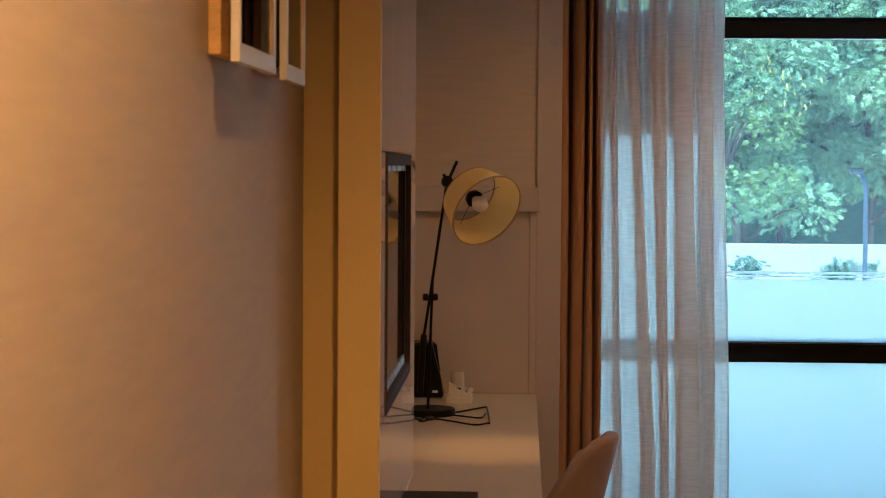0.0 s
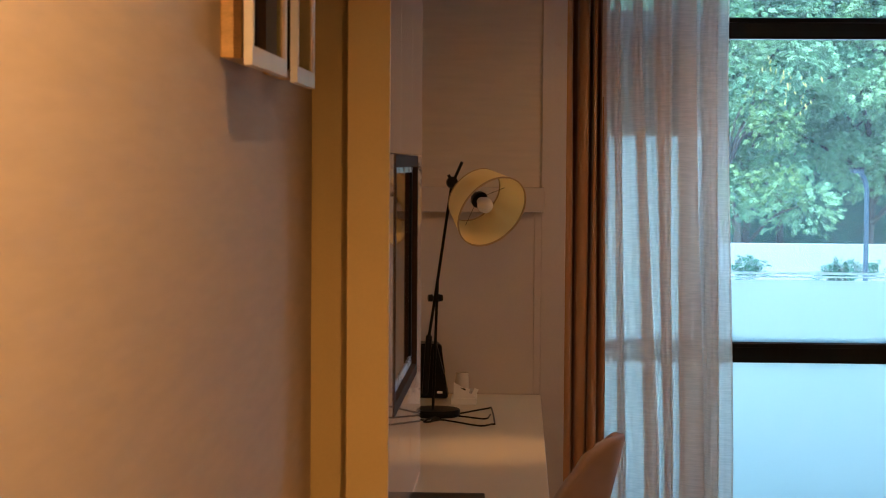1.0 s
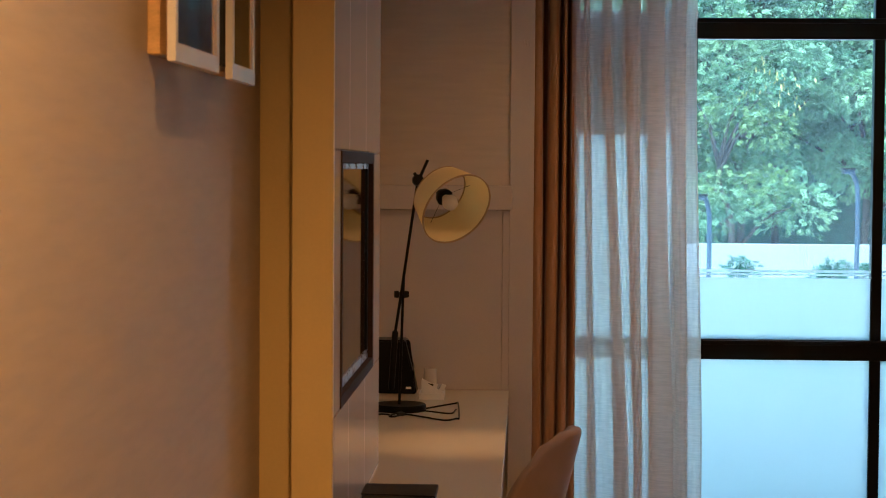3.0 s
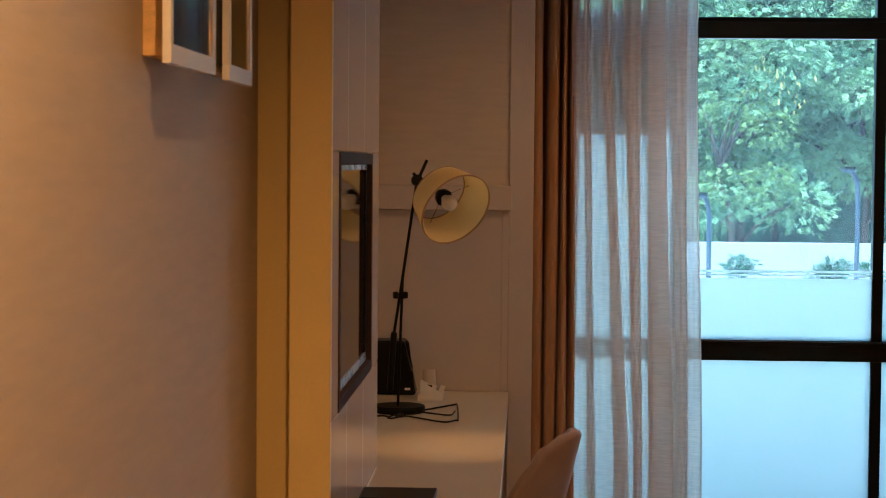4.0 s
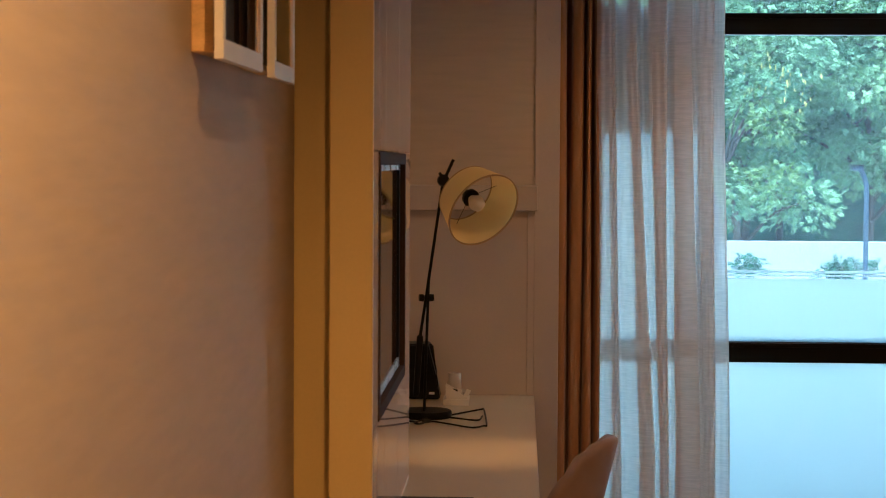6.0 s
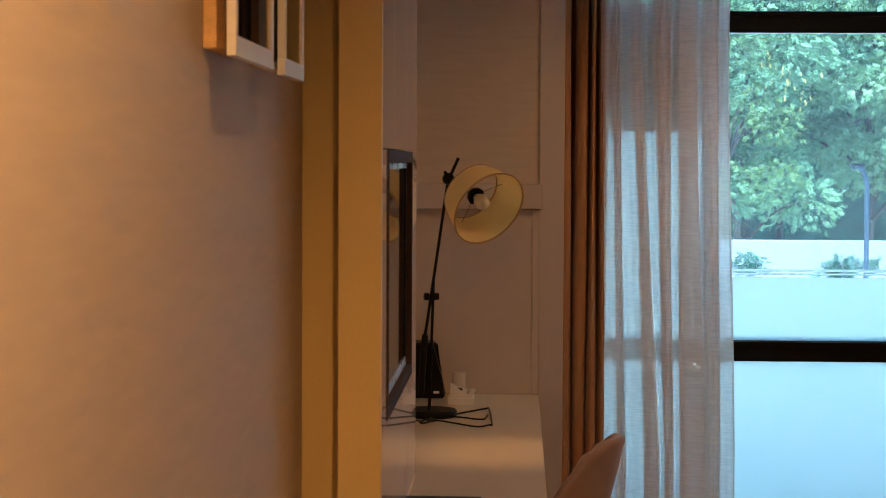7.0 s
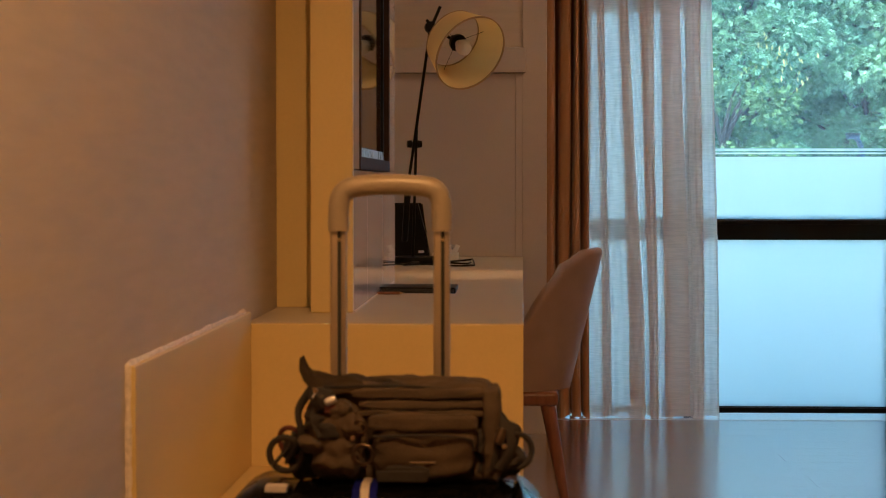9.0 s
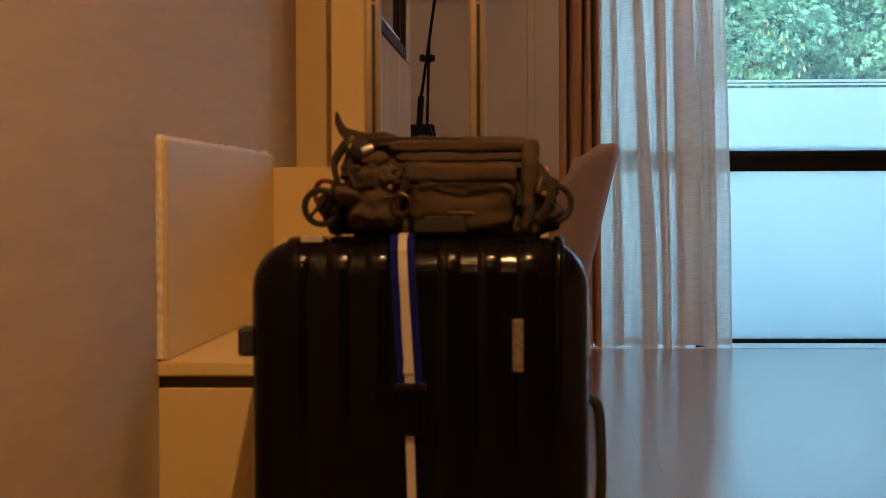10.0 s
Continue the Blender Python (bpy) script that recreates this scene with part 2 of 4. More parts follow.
def solo(name, bm, mat, label, category, group="", smooth=False, kind=""):
    """A thing of one mesh, with its origin at the middle of its foot."""
    xs = [v.co for v in bm.verts]
    base = Vector(((min(c.x for c in xs) + max(c.x for c in xs)) / 2, (min(c.y for c in xs) + max(c.y for c in xs)) / 2, min(c.z for c in xs)))
    ob = finish(name, bm, mat, smooth, base)
    ob.location = base
    return tagged(ob, label, category, group, kind)


def box(x0, x1, y0, y1, z0, z1, bevel=0.0, seg=2, bm=None):
    own = bmesh.new()
    bmesh.ops.create_cube(own, size=1)
    for v in own.verts:
        v.co = Vector((x0 + (v.co.x + 0.5) * (x1 - x0), y0 + (v.co.y + 0.5) * (y1 - y0), z0 + (v.co.z + 0.5) * (z1 - z0)))
    if bevel:
        bmesh.ops.bevel(own, geom=own.edges[:], offset=bevel, segments=seg, affect="EDGES", profile=0.5)
    return join(bm, own)


def join(bm, own):
    if bm is None:
        return own
    me = bpy.data.meshes.new("scrap")
    own.to_mesh(me)
    bm.from_mesh(me)
    own.free()
    bpy.data.meshes.remove(me)
    return bm


def turned(profile, at, seg=32, axis=None, bm=None):
    """A lathe: (radius, height) pairs turned round a line through at, along axis."""
    own = bmesh.new()
    rings = []
    for r, h in profile:
        if r < 1e-5:
            rings.append([own.verts.new((0, 0, h))])
        else:
            rings.append([own.verts.new((r * math.cos(2 * math.pi * i / seg), r * math.sin(2 * math.pi * i / seg), h)) for i in range(seg)])
    for a, b in zip(rings, rings[1:]):
        for i in range(seg):
            j = (i + 1) % seg
            q = [a[i % len(a)], a[j % len(a)], b[j % len(b)], b[i % len(b)]]
            q = [v for k, v in enumerate(q) if v not in q[:k]]
            if len(q) > 2:
                own.faces.new(q)
    m = Matrix.Translation(at)
    if axis is not None:
        m = m @ Vector((0, 0, 1)).rotation_difference(Vector(axis)).to_matrix().to_4x4()
    bmesh.ops.transform(own, matrix=m, verts=own.verts)
    return join(bm, own)


def tube(points, radius, seg=8, bm=None, closed=False, flat=1.0):
    """A round bar along points; radius is one number or one for each point."""
    own = bmesh.new()
    pts = [Vector(p) for p in points]
    radii = radius if isinstance(radius, (list, tuple)) else [radius] * len(pts)
    side = None
    rings = []
    for i, p in enumerate(pts):
        a = pts[i - 1] if i or closed else p
        b = pts[(i + 1) % len(pts)] if i < len(pts) - 1 or closed else p
        d = (b - a).normalized()
        if side is None:
            side = d.orthogonal().normalized()
        side = (side - d * side.dot(d)).normalized()
        up = d.cross(side)
        rings.append([own.verts.new(p + radii[i] * (side * math.cos(2 * math.pi * k / seg) + flat * up * math.sin(2 * math.pi * k / seg))) for k in range(seg)])
    n = len(rings)
    for i in range(n if closed else n - 1):
        for k in range(seg):
            own.faces.new((rings[i][k], rings[i][(k + 1) % seg], rings[(i + 1) % n][(k + 1) % seg], rings[(i + 1) % n][k]))
    if not closed:
        own.faces.new(rings[0][::-1])
        own.faces.new(rings[-1])
    return join(bm, own)


def smooth_line(points, steps=6):
    """Catmull-Rom through the points."""
    p = [Vector(q) for q in points]
    p = [p[0] * 2 - p[1]] + p + [p[-1] * 2 - p[-2]]
    out = []
    for i in range(1, len(p) - 2):
        for s in range(steps):
            t = s / steps
            out.append(0.5 * ((2 * p[i]) + (p[i + 1] - p[i - 1]) * t + (2 * p[i - 1] - 5 * p[i] + 4 * p[i + 1] - p[i + 2]) * t * t + (3 * p[i] - p[i - 1] - 3 * p[i + 1] + p[i + 2]) * t ** 3))
    return out + [p[-2]]


def rounded_outline(x0, x1, z0, z1, r, seg=6):
    out = []
    for cx, cz, a in ((x1 - r, z1 - r, 0), (x0 + r, z1 - r, 90), (x0 + r, z0 + r, 180), (x1 - r, z0 + r, 270)):
        for k in range(seg + 1):
            t = radians(a + 90 * k / seg)
            out.append((cx + r * math.cos(t), cz + r * math.sin(t)))
    return out


def glint_lump(x, y, z, h):
    """A small raised bump that stands for a glint, fuller at its foot."""
    return turned([(0, -h / 2), (0.0022, -h * 0.42), (0.0026, -h * 0.2), (0.0012, h * 0.2), (0, h / 2)], (x, y, z), 10)


def structure(name, bm, mat, label, category="wall"):
    return solo(name, bm, mat, label, category, kind="structure")


# ---- the room's shell ----
CEIL = 2.85
WALL_X, STUB_Y, WIN_Y = -0.105, 7.5, 8.465
structure("wall_west", box(WALL_X - 0.15, WALL_X, -2.6, 8.6, -0.06, CEIL), WALLPAPER, "beige wallpapered wall with a fine woven texture")
# never in view; dark so that the suitcase reflects little
structure("wall_south", box(-0.265, 3.75, -2.75, -2.6, -0.06, CEIL), BROWN_WALL, "unseen brown wall added to close the room behind the entrance")
structure("wall_east", box(3.6, 3.75, -2.6, 8.6, -0.06, CEIL), PLAIN_WALL, "plain beige painted wall")
structure("ceiling", box(-0.265, 3.75, -2.75, 8.62, CEIL, CEIL + 0.15), CEILING, "plain white painted ceiling", "ceiling")
structure("ground_slab", box(-0.265, 3.75, -2.75, 8.62, -0.2, -0.062), PLAIN_WALL, "concrete slab under the floor", "floor")

# the stub wall behind the desk, with its rail, lower panel and post
stub = structure("wall_north", box(WALL_X, 0.60, STUB_Y, STUB_Y + 0.12, -0.06, CEIL), WALLPAPER, "taupe wallpapered wall behind the desk")
part("post", box(0.503, 0.606, STUB_Y - 0.010, STUB_Y + 0.13, -0.06, CEIL, 0.003), TRIM, stub, "pale satin-painted upright trim")
# lamp glints on the glossy post, modelled as three small bumps
for glint_x, glint_z, glint_h in ((0.560, 2.243, 0.022), (0.572, 2.236, 0.030), (0.585, 2.230, 0.018)):
    part("glint", glint_lump(glint_x, STUB_Y - 0.011, glint_z, glint_h), TRIM, stub, "small raised bump standing for a lamp glint on the trim")
part("rail", box(WALL_X, 0.516, STUB_Y - 0.052, STUB_Y - 0.002, 1.523, 1.628, 0.004), TRIM, stub, "pale painted chair rail")
part("lower_panel", box(WALL_X, 0.4745, STUB_Y - 0.022, STUB_Y - 0.002, 0.75, 1.522, 0.002), TRIM, stub, "pale lower wall panel")
part("upright_strip", box(0.4745, 0.503, STUB_Y - 0.026, STUB_Y - 0.002, 0.75, 1.522, 0.002), TRIM, stub)
structure("wall_return", box(WALL_X, 0.55, STUB_Y + 0.13, 8.6, -0.06, CEIL), PLAIN_WALL, "plain beige wall return beside the window")

structure("soffit", box(0.607, 3.6, 7.63, 8.6, 2.624, CEIL), CEILING, "white painted bulkhead over the window", "ceiling")

# ---- window ----
def window():
    ob = tagged(thing("window_1", (2.0, WIN_Y, -0.04), "black aluminium window wall with frosted lower panes", "window"), kind="structure")
    y0, y1 = WIN_Y, WIN_Y + 0.07
    edges = [0.60, 1.27, 2.222, 3.60]
    for z0, z1 in ((-0.04, 0.004), (0.793, 0.89), (2.323, 2.423), (2.58, 2.62)):
        bar = part("window_frame", box(0.60, 3.6, y0, y1, z0, z1, 0.004), ALU_BLACK, ob)
        part("bead", box(0.60, 3.6, y0 - 0.012, y0 + 0.002, z1 - 0.024, z1 - 0.004, 0.002), ALU_BLACK, bar)
    for x in edges:
        for z0, z1 in ((0.004, 0.793), (0.89, 2.323), (2.423, 2.58)):
            part("mullion", box(x, x + 0.05, y0 + 0.003, y1 - 0.003, z0, z1, 0.003), ALU_BLACK, ob)
    for a, b in zip(edges, edges[1:]):
        for z0, z1 in ((0.89, 2.323), (2.423, 2.58)):
            g = part("pane", box(a + 0.05, b, y0 + 0.03, y0 + 0.036, z0, z1), PANE, ob, "clear dusty glass pane")
            g.visible_shadow = False
            if z0 < 1:
                part("frosted_film", box(a + 0.05, b, y0 + 0.024, y0 + 0.0265, z0, 1.185 if a > 1 else 1.863), FROSTED, g, "frosted privacy film")
                for z, h in () if a < 1 else ((1.197, 0.008), (1.212, 0.012)):
                    part("frosted_stripe", box(a + 0.05, b, y0 + 0.024, y0 + 0.0265, z, z + h), FROSTED, g)
        g = part("pane", box(a + 0.05, b, y0 + 0.03, y0 + 0.036, 0.004, 0.793), PANE, ob, "frosted glass pane")
        g.visible_shadow = False
        part("frosted_film", box(a + 0.05, b, y0 + 0.024, y0 + 0.0265, 0.004, 0.793), FROSTED, g, "frosted privacy film")
    return ob


window()
structure("wall_end", box(0.55, 0.60, 8.44, 8.6, -0.06, CEIL), PLAIN_WALL, "plain beige wall beside the window frame")
structure("door_sill", box(0.55, 3.6, 7.975, 8.24, -0.06, 0.002, 0.004), SILL_STONE, "pale polished stone threshold under the window", "threshold")


def roller_blind():
    ob = thing("roller_blind", (1.0, 8.42, 2.4), "grey woven roller blind half lowered over the window", "blind")
    bm = bmesh.new()
    for k in range(2):
        z = (2.41, 1.875)[k]
        for x in (0.655, 1.38):
            bm.verts.new((x, 8.415 + 0.0, z))
    v = bm.verts[:]
    bm.faces.new((v[0], v[1], v[3], v[2]))
    part("cloth", bm, BLIND_CLOTH, ob)
    part("bottom_bar", box(0.655, 1.38, 8.408, 8.422, 1.862, 1.876, 0.003), SILVER, ob)
    part("roller", tube([(0.655, 8.43, 2.43), (1.38, 8.43, 2.43)], 0.02, 14), SILVER, ob, smooth=True)


roller_blind()


# ---- curtains ----
def hang(name, ob, top, foot, z0, z1, mat, seed, steps=9, rows=36, wave=0.006, ripple=0.0):
    """Cloth hung in folds: plan lines (x, y) at the top and at the foot, turning back on themselves, blended down the drop."""
    rng = random.Random(seed)
    up = smooth_line([(x, y, 0) for x, y in top], steps)
    down = smooth_line([(x, y, 0) for x, y in foot], steps)
    ph = [rng.uniform(0, 6.28) for _ in range(5)]
    grid = []
    for j in range(rows + 1):
        v = j / rows
        z = z0 + (z1 - z0) * v
        line = []
        for i, (p, q) in enumerate(zip(down, up)):
            c = p.lerp(q, min(1.0, max(0.0, (z - 0.42) / 1.79)))
            u = i / len(up)
            out = max(0.0, 0.42 - z)
            c.x += wave * math.sin(2.3 * z + 31 * u + ph[0]) * math.sin(1.2 * z + ph[1]) + 0.03 * out * out
            c.y += wave * 1.4 * math.sin(1.7 * z + 43 * u + ph[2])
            c.y += ripple * (0.6 + 0.4 * math.sin(19 * u + ph[1])) * math.sin(2 * math.pi * 84 * u + 0.5 * z)
            line.append((c.x, c.y, z + (0.006 * math.sin(57 * u + ph[3]) + 0.004 * math.sin(23 * u + ph[4])) * max(0, 1 - v * 14)))
        grid.append(line)
    for part_name, lo, hi in (("cloth", 2, rows - 1), ("hem", 0, 2), ("heading", rows - 1, rows)):
        own = bmesh.new()
        strip = [[own.verts.new(p) for p in line] for line in grid[lo:hi + 1]]
        for r, t in zip(strip, strip[1:]):
            for i in range(len(r) - 1):
                own.faces.new((r[i], r[i + 1], t[i + 1], t[i]))
        part(part_name, own, mat, ob, smooth=True)


def pleats(start, folds, end, y, deep):
    """A line that doubles back at every fold, so that three to five layers lie behind one another there."""
    line = [(start, y + deep * 0.2)]
    for k, (a, b, inner) in enumerate(folds):
        w = b - a
        line += [(a + 0.25 * w, y - deep * 0.5), (b, y - deep), (a + 0.5 * w, y - deep * 0.3)]
        if inner:
            line += [(a + 0.12 * w, y), (a + inner * w, y + deep * 0.25), (a + 0.10 * w, y + deep * 0.5)]
        else:
            line += [(a + 0.2 * w, y), (a + 0.02 * w, y + deep * 0.25), (a, y + deep * 0.5)]
        line += [(a + 0.5 * w, y + deep * 0.8), (b + 0.3 * min(w, 0.03), y + deep * (0.5 + 0.3 * (k % 2)))]
    return line + [(end - 0.012, y + deep * 0.3), (end, y + deep * 0.1), (end - 0.008, y - deep * 0.1)]


def sheer_curtain():
    ob = thing("sheer_curtain", (1.08, 8.03, 0.004), "sheer off-white linen curtain drawn half open", "curtain")
    top = [(0.831, 0.853, 0), (0.912, 0.952, 0), (1.000, 1.080, 0.55), (1.101, 1.192, 0.4), (1.227, 1.293, 0)]
    foot = [(0.863, 0.902, 0), (0.978, 1.050, 0.6), (1.072, 1.113, 0), (1.133, 1.252, 0.45), (1.262, 1.317, 0)]
    inner = [t[2] or f[2] for t, f in zip(top, foot)]
    top = [(a, b, n) for (a, b, _), n in zip(top, inner)]
    foot = [(a, b, n) for (a, b, _), n in zip(foot, inner)]
    hang("cloth", ob, pleats(0.775, top, 1.343, 8.03, 0.034), pleats(0.80, foot, 1.386, 8.03, 0.040), 0.006, 2.60, SHEER, 8, steps=14, wave=0.004, ripple=0.0032)


def drape():
    ob = thing("drape", (0.71, 8.08, 0.0), "heavy tan drape hanging in deep folds", "curtain")

    def lobes(spans, front, back):
        line = [(spans[0][0] - 0.006, back)]
        for k, (a, b) in enumerate(spans):
            f = front + 0.012 * (k % 2)
            line += [(a + 0.003, back - 0.03), (a, (f + back) / 2), (a + 0.12 * (b - a), f + 0.014), (a + 0.5 * (b - a), f), (b - 0.12 * (b - a), f + 0.012), (b, (f + back) / 2), (b - 0.003, back - 0.03), (b + 0.004, back)]
        return line
    top = lobes([(0.601, 0.646), (0.668, 0.724), (0.738, 0.757), (0.772, 0.812)], 8.02, 8.16)
    foot = lobes([(0.600, 0.655), (0.664, 0.717), (0.724, 0.766), (0.774, 0.806)], 8.02, 8.14)
    hang("cloth", ob, top, foot, 0.003, 2.60, DRAPE, 3, steps=6, wave=0.003)


drape()
sheer_curtain()


# ---- desk, bench and the box that holds the television ----
def desk():
    ob = thing("desk", (0.2, 5.5, 0), "long cream built-in desk against the wall", "desk")
    part("desktop", box(WALL_X, 0.507, 3.691, 7.478, 0.712, 0.75, 0.003), DESKTOP, ob, "cream laminate desktop")
    part("end_panel", box(WALL_X + 0.0005, 0.507, 3.655, 3.6905, 0.0, 0.7496, 0.002), CREAM, ob, "cream lacquered end panel")
    part("end_panel", box(WALL_X + 0.022, 0.48, 7.42, 7.45, 0.0, 0.711, 0.002), CREAM, ob)


def bench():
    ob = thing("luggage_bench", (0.2, 3.0, 0), "cream built-in luggage bench with a high side panel", "bench")
    part("seat", box(WALL_X, 0.50, 2.42, 3.653, 0.4145, 0.437, 0.003), CREAM, ob)
    part("recess", box(WALL_X, 0.475, 2.44, 3.653, 0.396, 0.414), GROOVE, ob, "recessed strip with groove shade put into its brown colour")
    part("base", box(WALL_X, 0.49, 2.43, 3.653, 0.0, 0.3955, 0.002), CREAM, ob)
    part("side_panel", box(WALL_X, WALL_X + 0.016, 2.425, 3.653, 0.4375, 0.776, 0.003), CREAM, ob, "upright cream panel against the wall")


def tv_wall():
    ob = thing("panelling", (0.05, 4.7, 0.75), "glossy white lacquered wall panel round the television", "panelling")
    x0, x1 = 0.002, 0.103
    part("front_post", box(x0, x1, 4.0, 4.02, 0.75, CEIL, 0.002), CREAM, ob, "cream front edge of the panel")
    part("core", box(x0 + 0.004, x1 - 0.034, 4.021, 5.455, 0.7505, CEIL - 0.002), LACQUER, ob)
    seams = [4.021, 4.42, 4.93, 5.462]
    ty0, ty1, tz0, tz1 = 4.185, 5.197, 1.092, 1.748
    for a, b in zip(seams, seams[1:]):
        part("board", box(x1 - 0.033, x1, a, b - 0.003, 0.7505, tz0 - 0.003, 0.0015), LACQUER, ob)
        part("board", box(x1 - 0.033, x1, a, b - 0.003, tz1 + 0.003, CEIL - 0.002, 0.0015), LACQUER, ob)
    part("board", box(x1 - 0.033, x1, seams[0], ty0 - 0.002, tz0, tz1, 0.0015), LACQUER, ob)
    part("board", box(x1 - 0.033, x1, ty1 + 0.002, seams[3] - 0.003, tz0, tz1, 0.0015), LACQUER, ob)
    part("back_board", box(WALL_X, x0 - 0.014, 4.20, 4.225, 0.7505, CEIL - 0.002, 0.002), CREAM, ob, "cream infill board set back beside the wall")
    # the gap's shade, set in as a brown strip
    part("shadow_gap", box(x0 - 0.0135, x0 + 0.003, 4.215, 4.225, 0.7505, CEIL - 0.002), GROOVE, ob, "strip in the upright gap, its shade put into the colour")
    return ty0, ty1, tz0, tz1


def television(ty0, ty1, tz0, tz1):
    x = 0.103
    ob = thing("television", (x, (ty0 + ty1) / 2, tz0), "flat television set in a dark wooden surround", "television")
    w = 0.032
    for a, b, c, d in ((ty0, ty1, tz0, tz0 + w), (ty0, ty1, tz1 - w, tz1), (ty0, ty0 + w, tz0 + w, tz1 - w), (ty1 - w, ty1, tz0 + w, tz1 - w)):
        part("surround", box(x - 0.032, x + 0.003, a, b, c, d, 0.0015), BROWN_FRAME, ob, "dark brown wooden surround")
    a, b, c, d = ty0 + w, ty1 - w, tz0 + w, tz1 - w
    part("bezel", box(x - 0.03, x - 0.012, a, b, c, c + 0.026, 0.002), SILVER, ob, "silver lower bezel")
    part("bezel", box(x - 0.03, x - 0.012, a, b, d - 0.016, d, 0.002), SILVER, ob, "silver upper bezel")
    part("bezel", box(x - 0.03, x - 0.012, a, a + 0.018, c + 0.026, d - 0.016, 0.002), BLACK_PLASTIC, ob)
    part("bezel", box(x - 0.03, x - 0.012, b - 0.03, b, c + 0.026, d - 0.016, 0.002), BLACK_PLASTIC, ob)
    part("screen", box(x - 0.03, x - 0.016, a + 0.018, b - 0.03, c + 0.026, d - 0.016), SCREEN, ob, "dark glossy switched-off screen")
    part("maker_mark", box(x - 0.012, x - 0.0105, (a + b) / 2 + 0.02, (a + b) / 2 + 0.07, c + 0.008, c + 0.018), FRAME_WHITE, ob)


def bead(name, points, radius, label, seed):
    """An uneven line of sealant."""
    rng = random.Random(seed)
    pts, radii = [], []
    for p, q in zip(points, points[1:]):
        for k in range(40):
            pts.append(Vector(p).lerp(Vector(q), k / 40) + Vector((0, 0, rng.uniform(-0.25, 0.25) * radius)))
            radii.append(radius * rng.uniform(0.7, 1.25))
    solo(name, tube(pts, radii, 6), SEALANT, label, "sealant", smooth=True, kind="structure")


SEALANT = material("old_white_sealant", (0.78, 0.70, 0.60, 1), 0.6, vary=0.2, scale=60, bump=0.05)
bead("trim_bench", [(WALL_X + 0.004, 2.424, 0.44), (WALL_X + 0.004, 2.424, 0.777), (WALL_X + 0.004, 3.645, 0.777)], 0.0055, "uneven white sealant between bench panel and wall", 2)
bead("trim_panel", [(0.1045, 4.02, 0.752), (0.1045, 5.46, 0.752)], 0.0024, "scuffed white sealant along the foot of the panelling", 3)
desk()
bench()
television(*tv_wall())


# ---- things on the desk ----
def desk_lamp():
    y = 6.75
    ob = thing("desk_lamp", (0.09, y, 0.75), "black jointed desk lamp with a wide cream drum shade", "lamp")
    part("base", turned([(0, 0.7505), (0.098, 0.7505), (0.1, 0.754), (0.1, 0.772), (0.096, 0.777), (0, 0.779)], (0.088, y + 0.03, 0), 40), BLACK_METAL, ob, smooth=True)
    part("rod", tube([(0.084, y, 0.775), (0.099, y, 1.287)], 0.0055, 10), BLACK_METAL, ob, smooth=True)
    part("grip", tube([(0.052, y - 0.004, 0.836), (0.053, y - 0.004, 0.842), (0.067, y - 0.004, 1.062), (0.068, y - 0.004, 1.068)], [0.008, 0.0125, 0.0125, 0.006], 12), BLACK_PLASTIC, ob, "ribbed black counterweight", True)
    part("arm", tube(smooth_line([(0.067, y - 0.004, 1.06), (0.089, y - 0.004, 1.209), (0.137, y - 0.004, 1.55), (0.152, y, 1.654)]), 0.0058, 10), BLACK_METAL, ob, smooth=True)
    part("knob", turned([(0, -0.03), (0.013, -0.028), (0.015, -0.012), (0.009, -0.008), (0.009, 0.008), (0.015, 0.012), (0.013, 0.028), (0, 0.03)], (0.09, y, 1.209), 16, (1, 0.25, 0)), BLACK_PLASTIC, ob, smooth=True)
    part("pivot", turned([(0, -0.014), (0.021, -0.012), (0.024, 0), (0.021, 0.012), (0, 0.014)], (0.152, y, 1.654), 20, (0.2, -1, 0.1)), BLACK_PLASTIC, ob, smooth=True)
    part("top_rod", tube([(0.152, y, 1.648), (0.19, y - 0.01, 1.733)], 0.006, 10), BLACK_METAL, ob, smooth=True)
    part("lever", tube([(0.155, y, 1.655), (0.138, y - 0.012, 1.682)], 0.006, 8), BLACK_METAL, ob, smooth=True)
    axis = Vector((0.55, -0.675, -0.49)).normalized()
    near = Vector((0.308, 6.62, 1.546))
    r, r0, length, th = 0.151, 0.116, 0.124, 0.0025
    far = near - axis * length
    shade = part("shade", turned([(r0, 0), (r, length), (r - th, length), (r0 - th, 0), (r0, 0)], far, 64, axis), SHADE, ob, "cream cloth drum shade", True)
    for h, q in ((0.0, r0), (length, r)):
        ring = turned([(q + 0.001, h - 0.003), (q + 0.001, h + 0.003), (q - th - 0.001, h + 0.003), (q - th - 0.001, h - 0.003), (q + 0.001, h - 0.003)], far, 64, axis)
        part("rim", ring, SHADE_EDGE, shade, "tan rim tape", True)
    mid = far + axis * (length * 0.20)
    side = axis.orthogonal().normalized()
    part("socket", turned([(0, -0.026), (0.016, -0.026), (0.019, -0.016), (0.031, -0.004), (0.034, 0.012), (0.030, 0.014), (0, 0.012)], mid, 20, axis), BLACK_PLASTIC, ob, smooth=True)
    part("bulb", turned([(0, 0.012), (0.014, 0.013), (0.018, 0.022), (0.028, 0.038), (0.030, 0.052), (0.024, 0.070), (0.012, 0.079), (0, 0.081)], mid, 24, axis), WHITE_PLASTIC, ob, "frosted white bulb, switched off", True)
    for turn in (0.5, 2.6, 4.7):
        d = side.copy()
        d.rotate(Matrix.Rotation(turn, 3, axis))
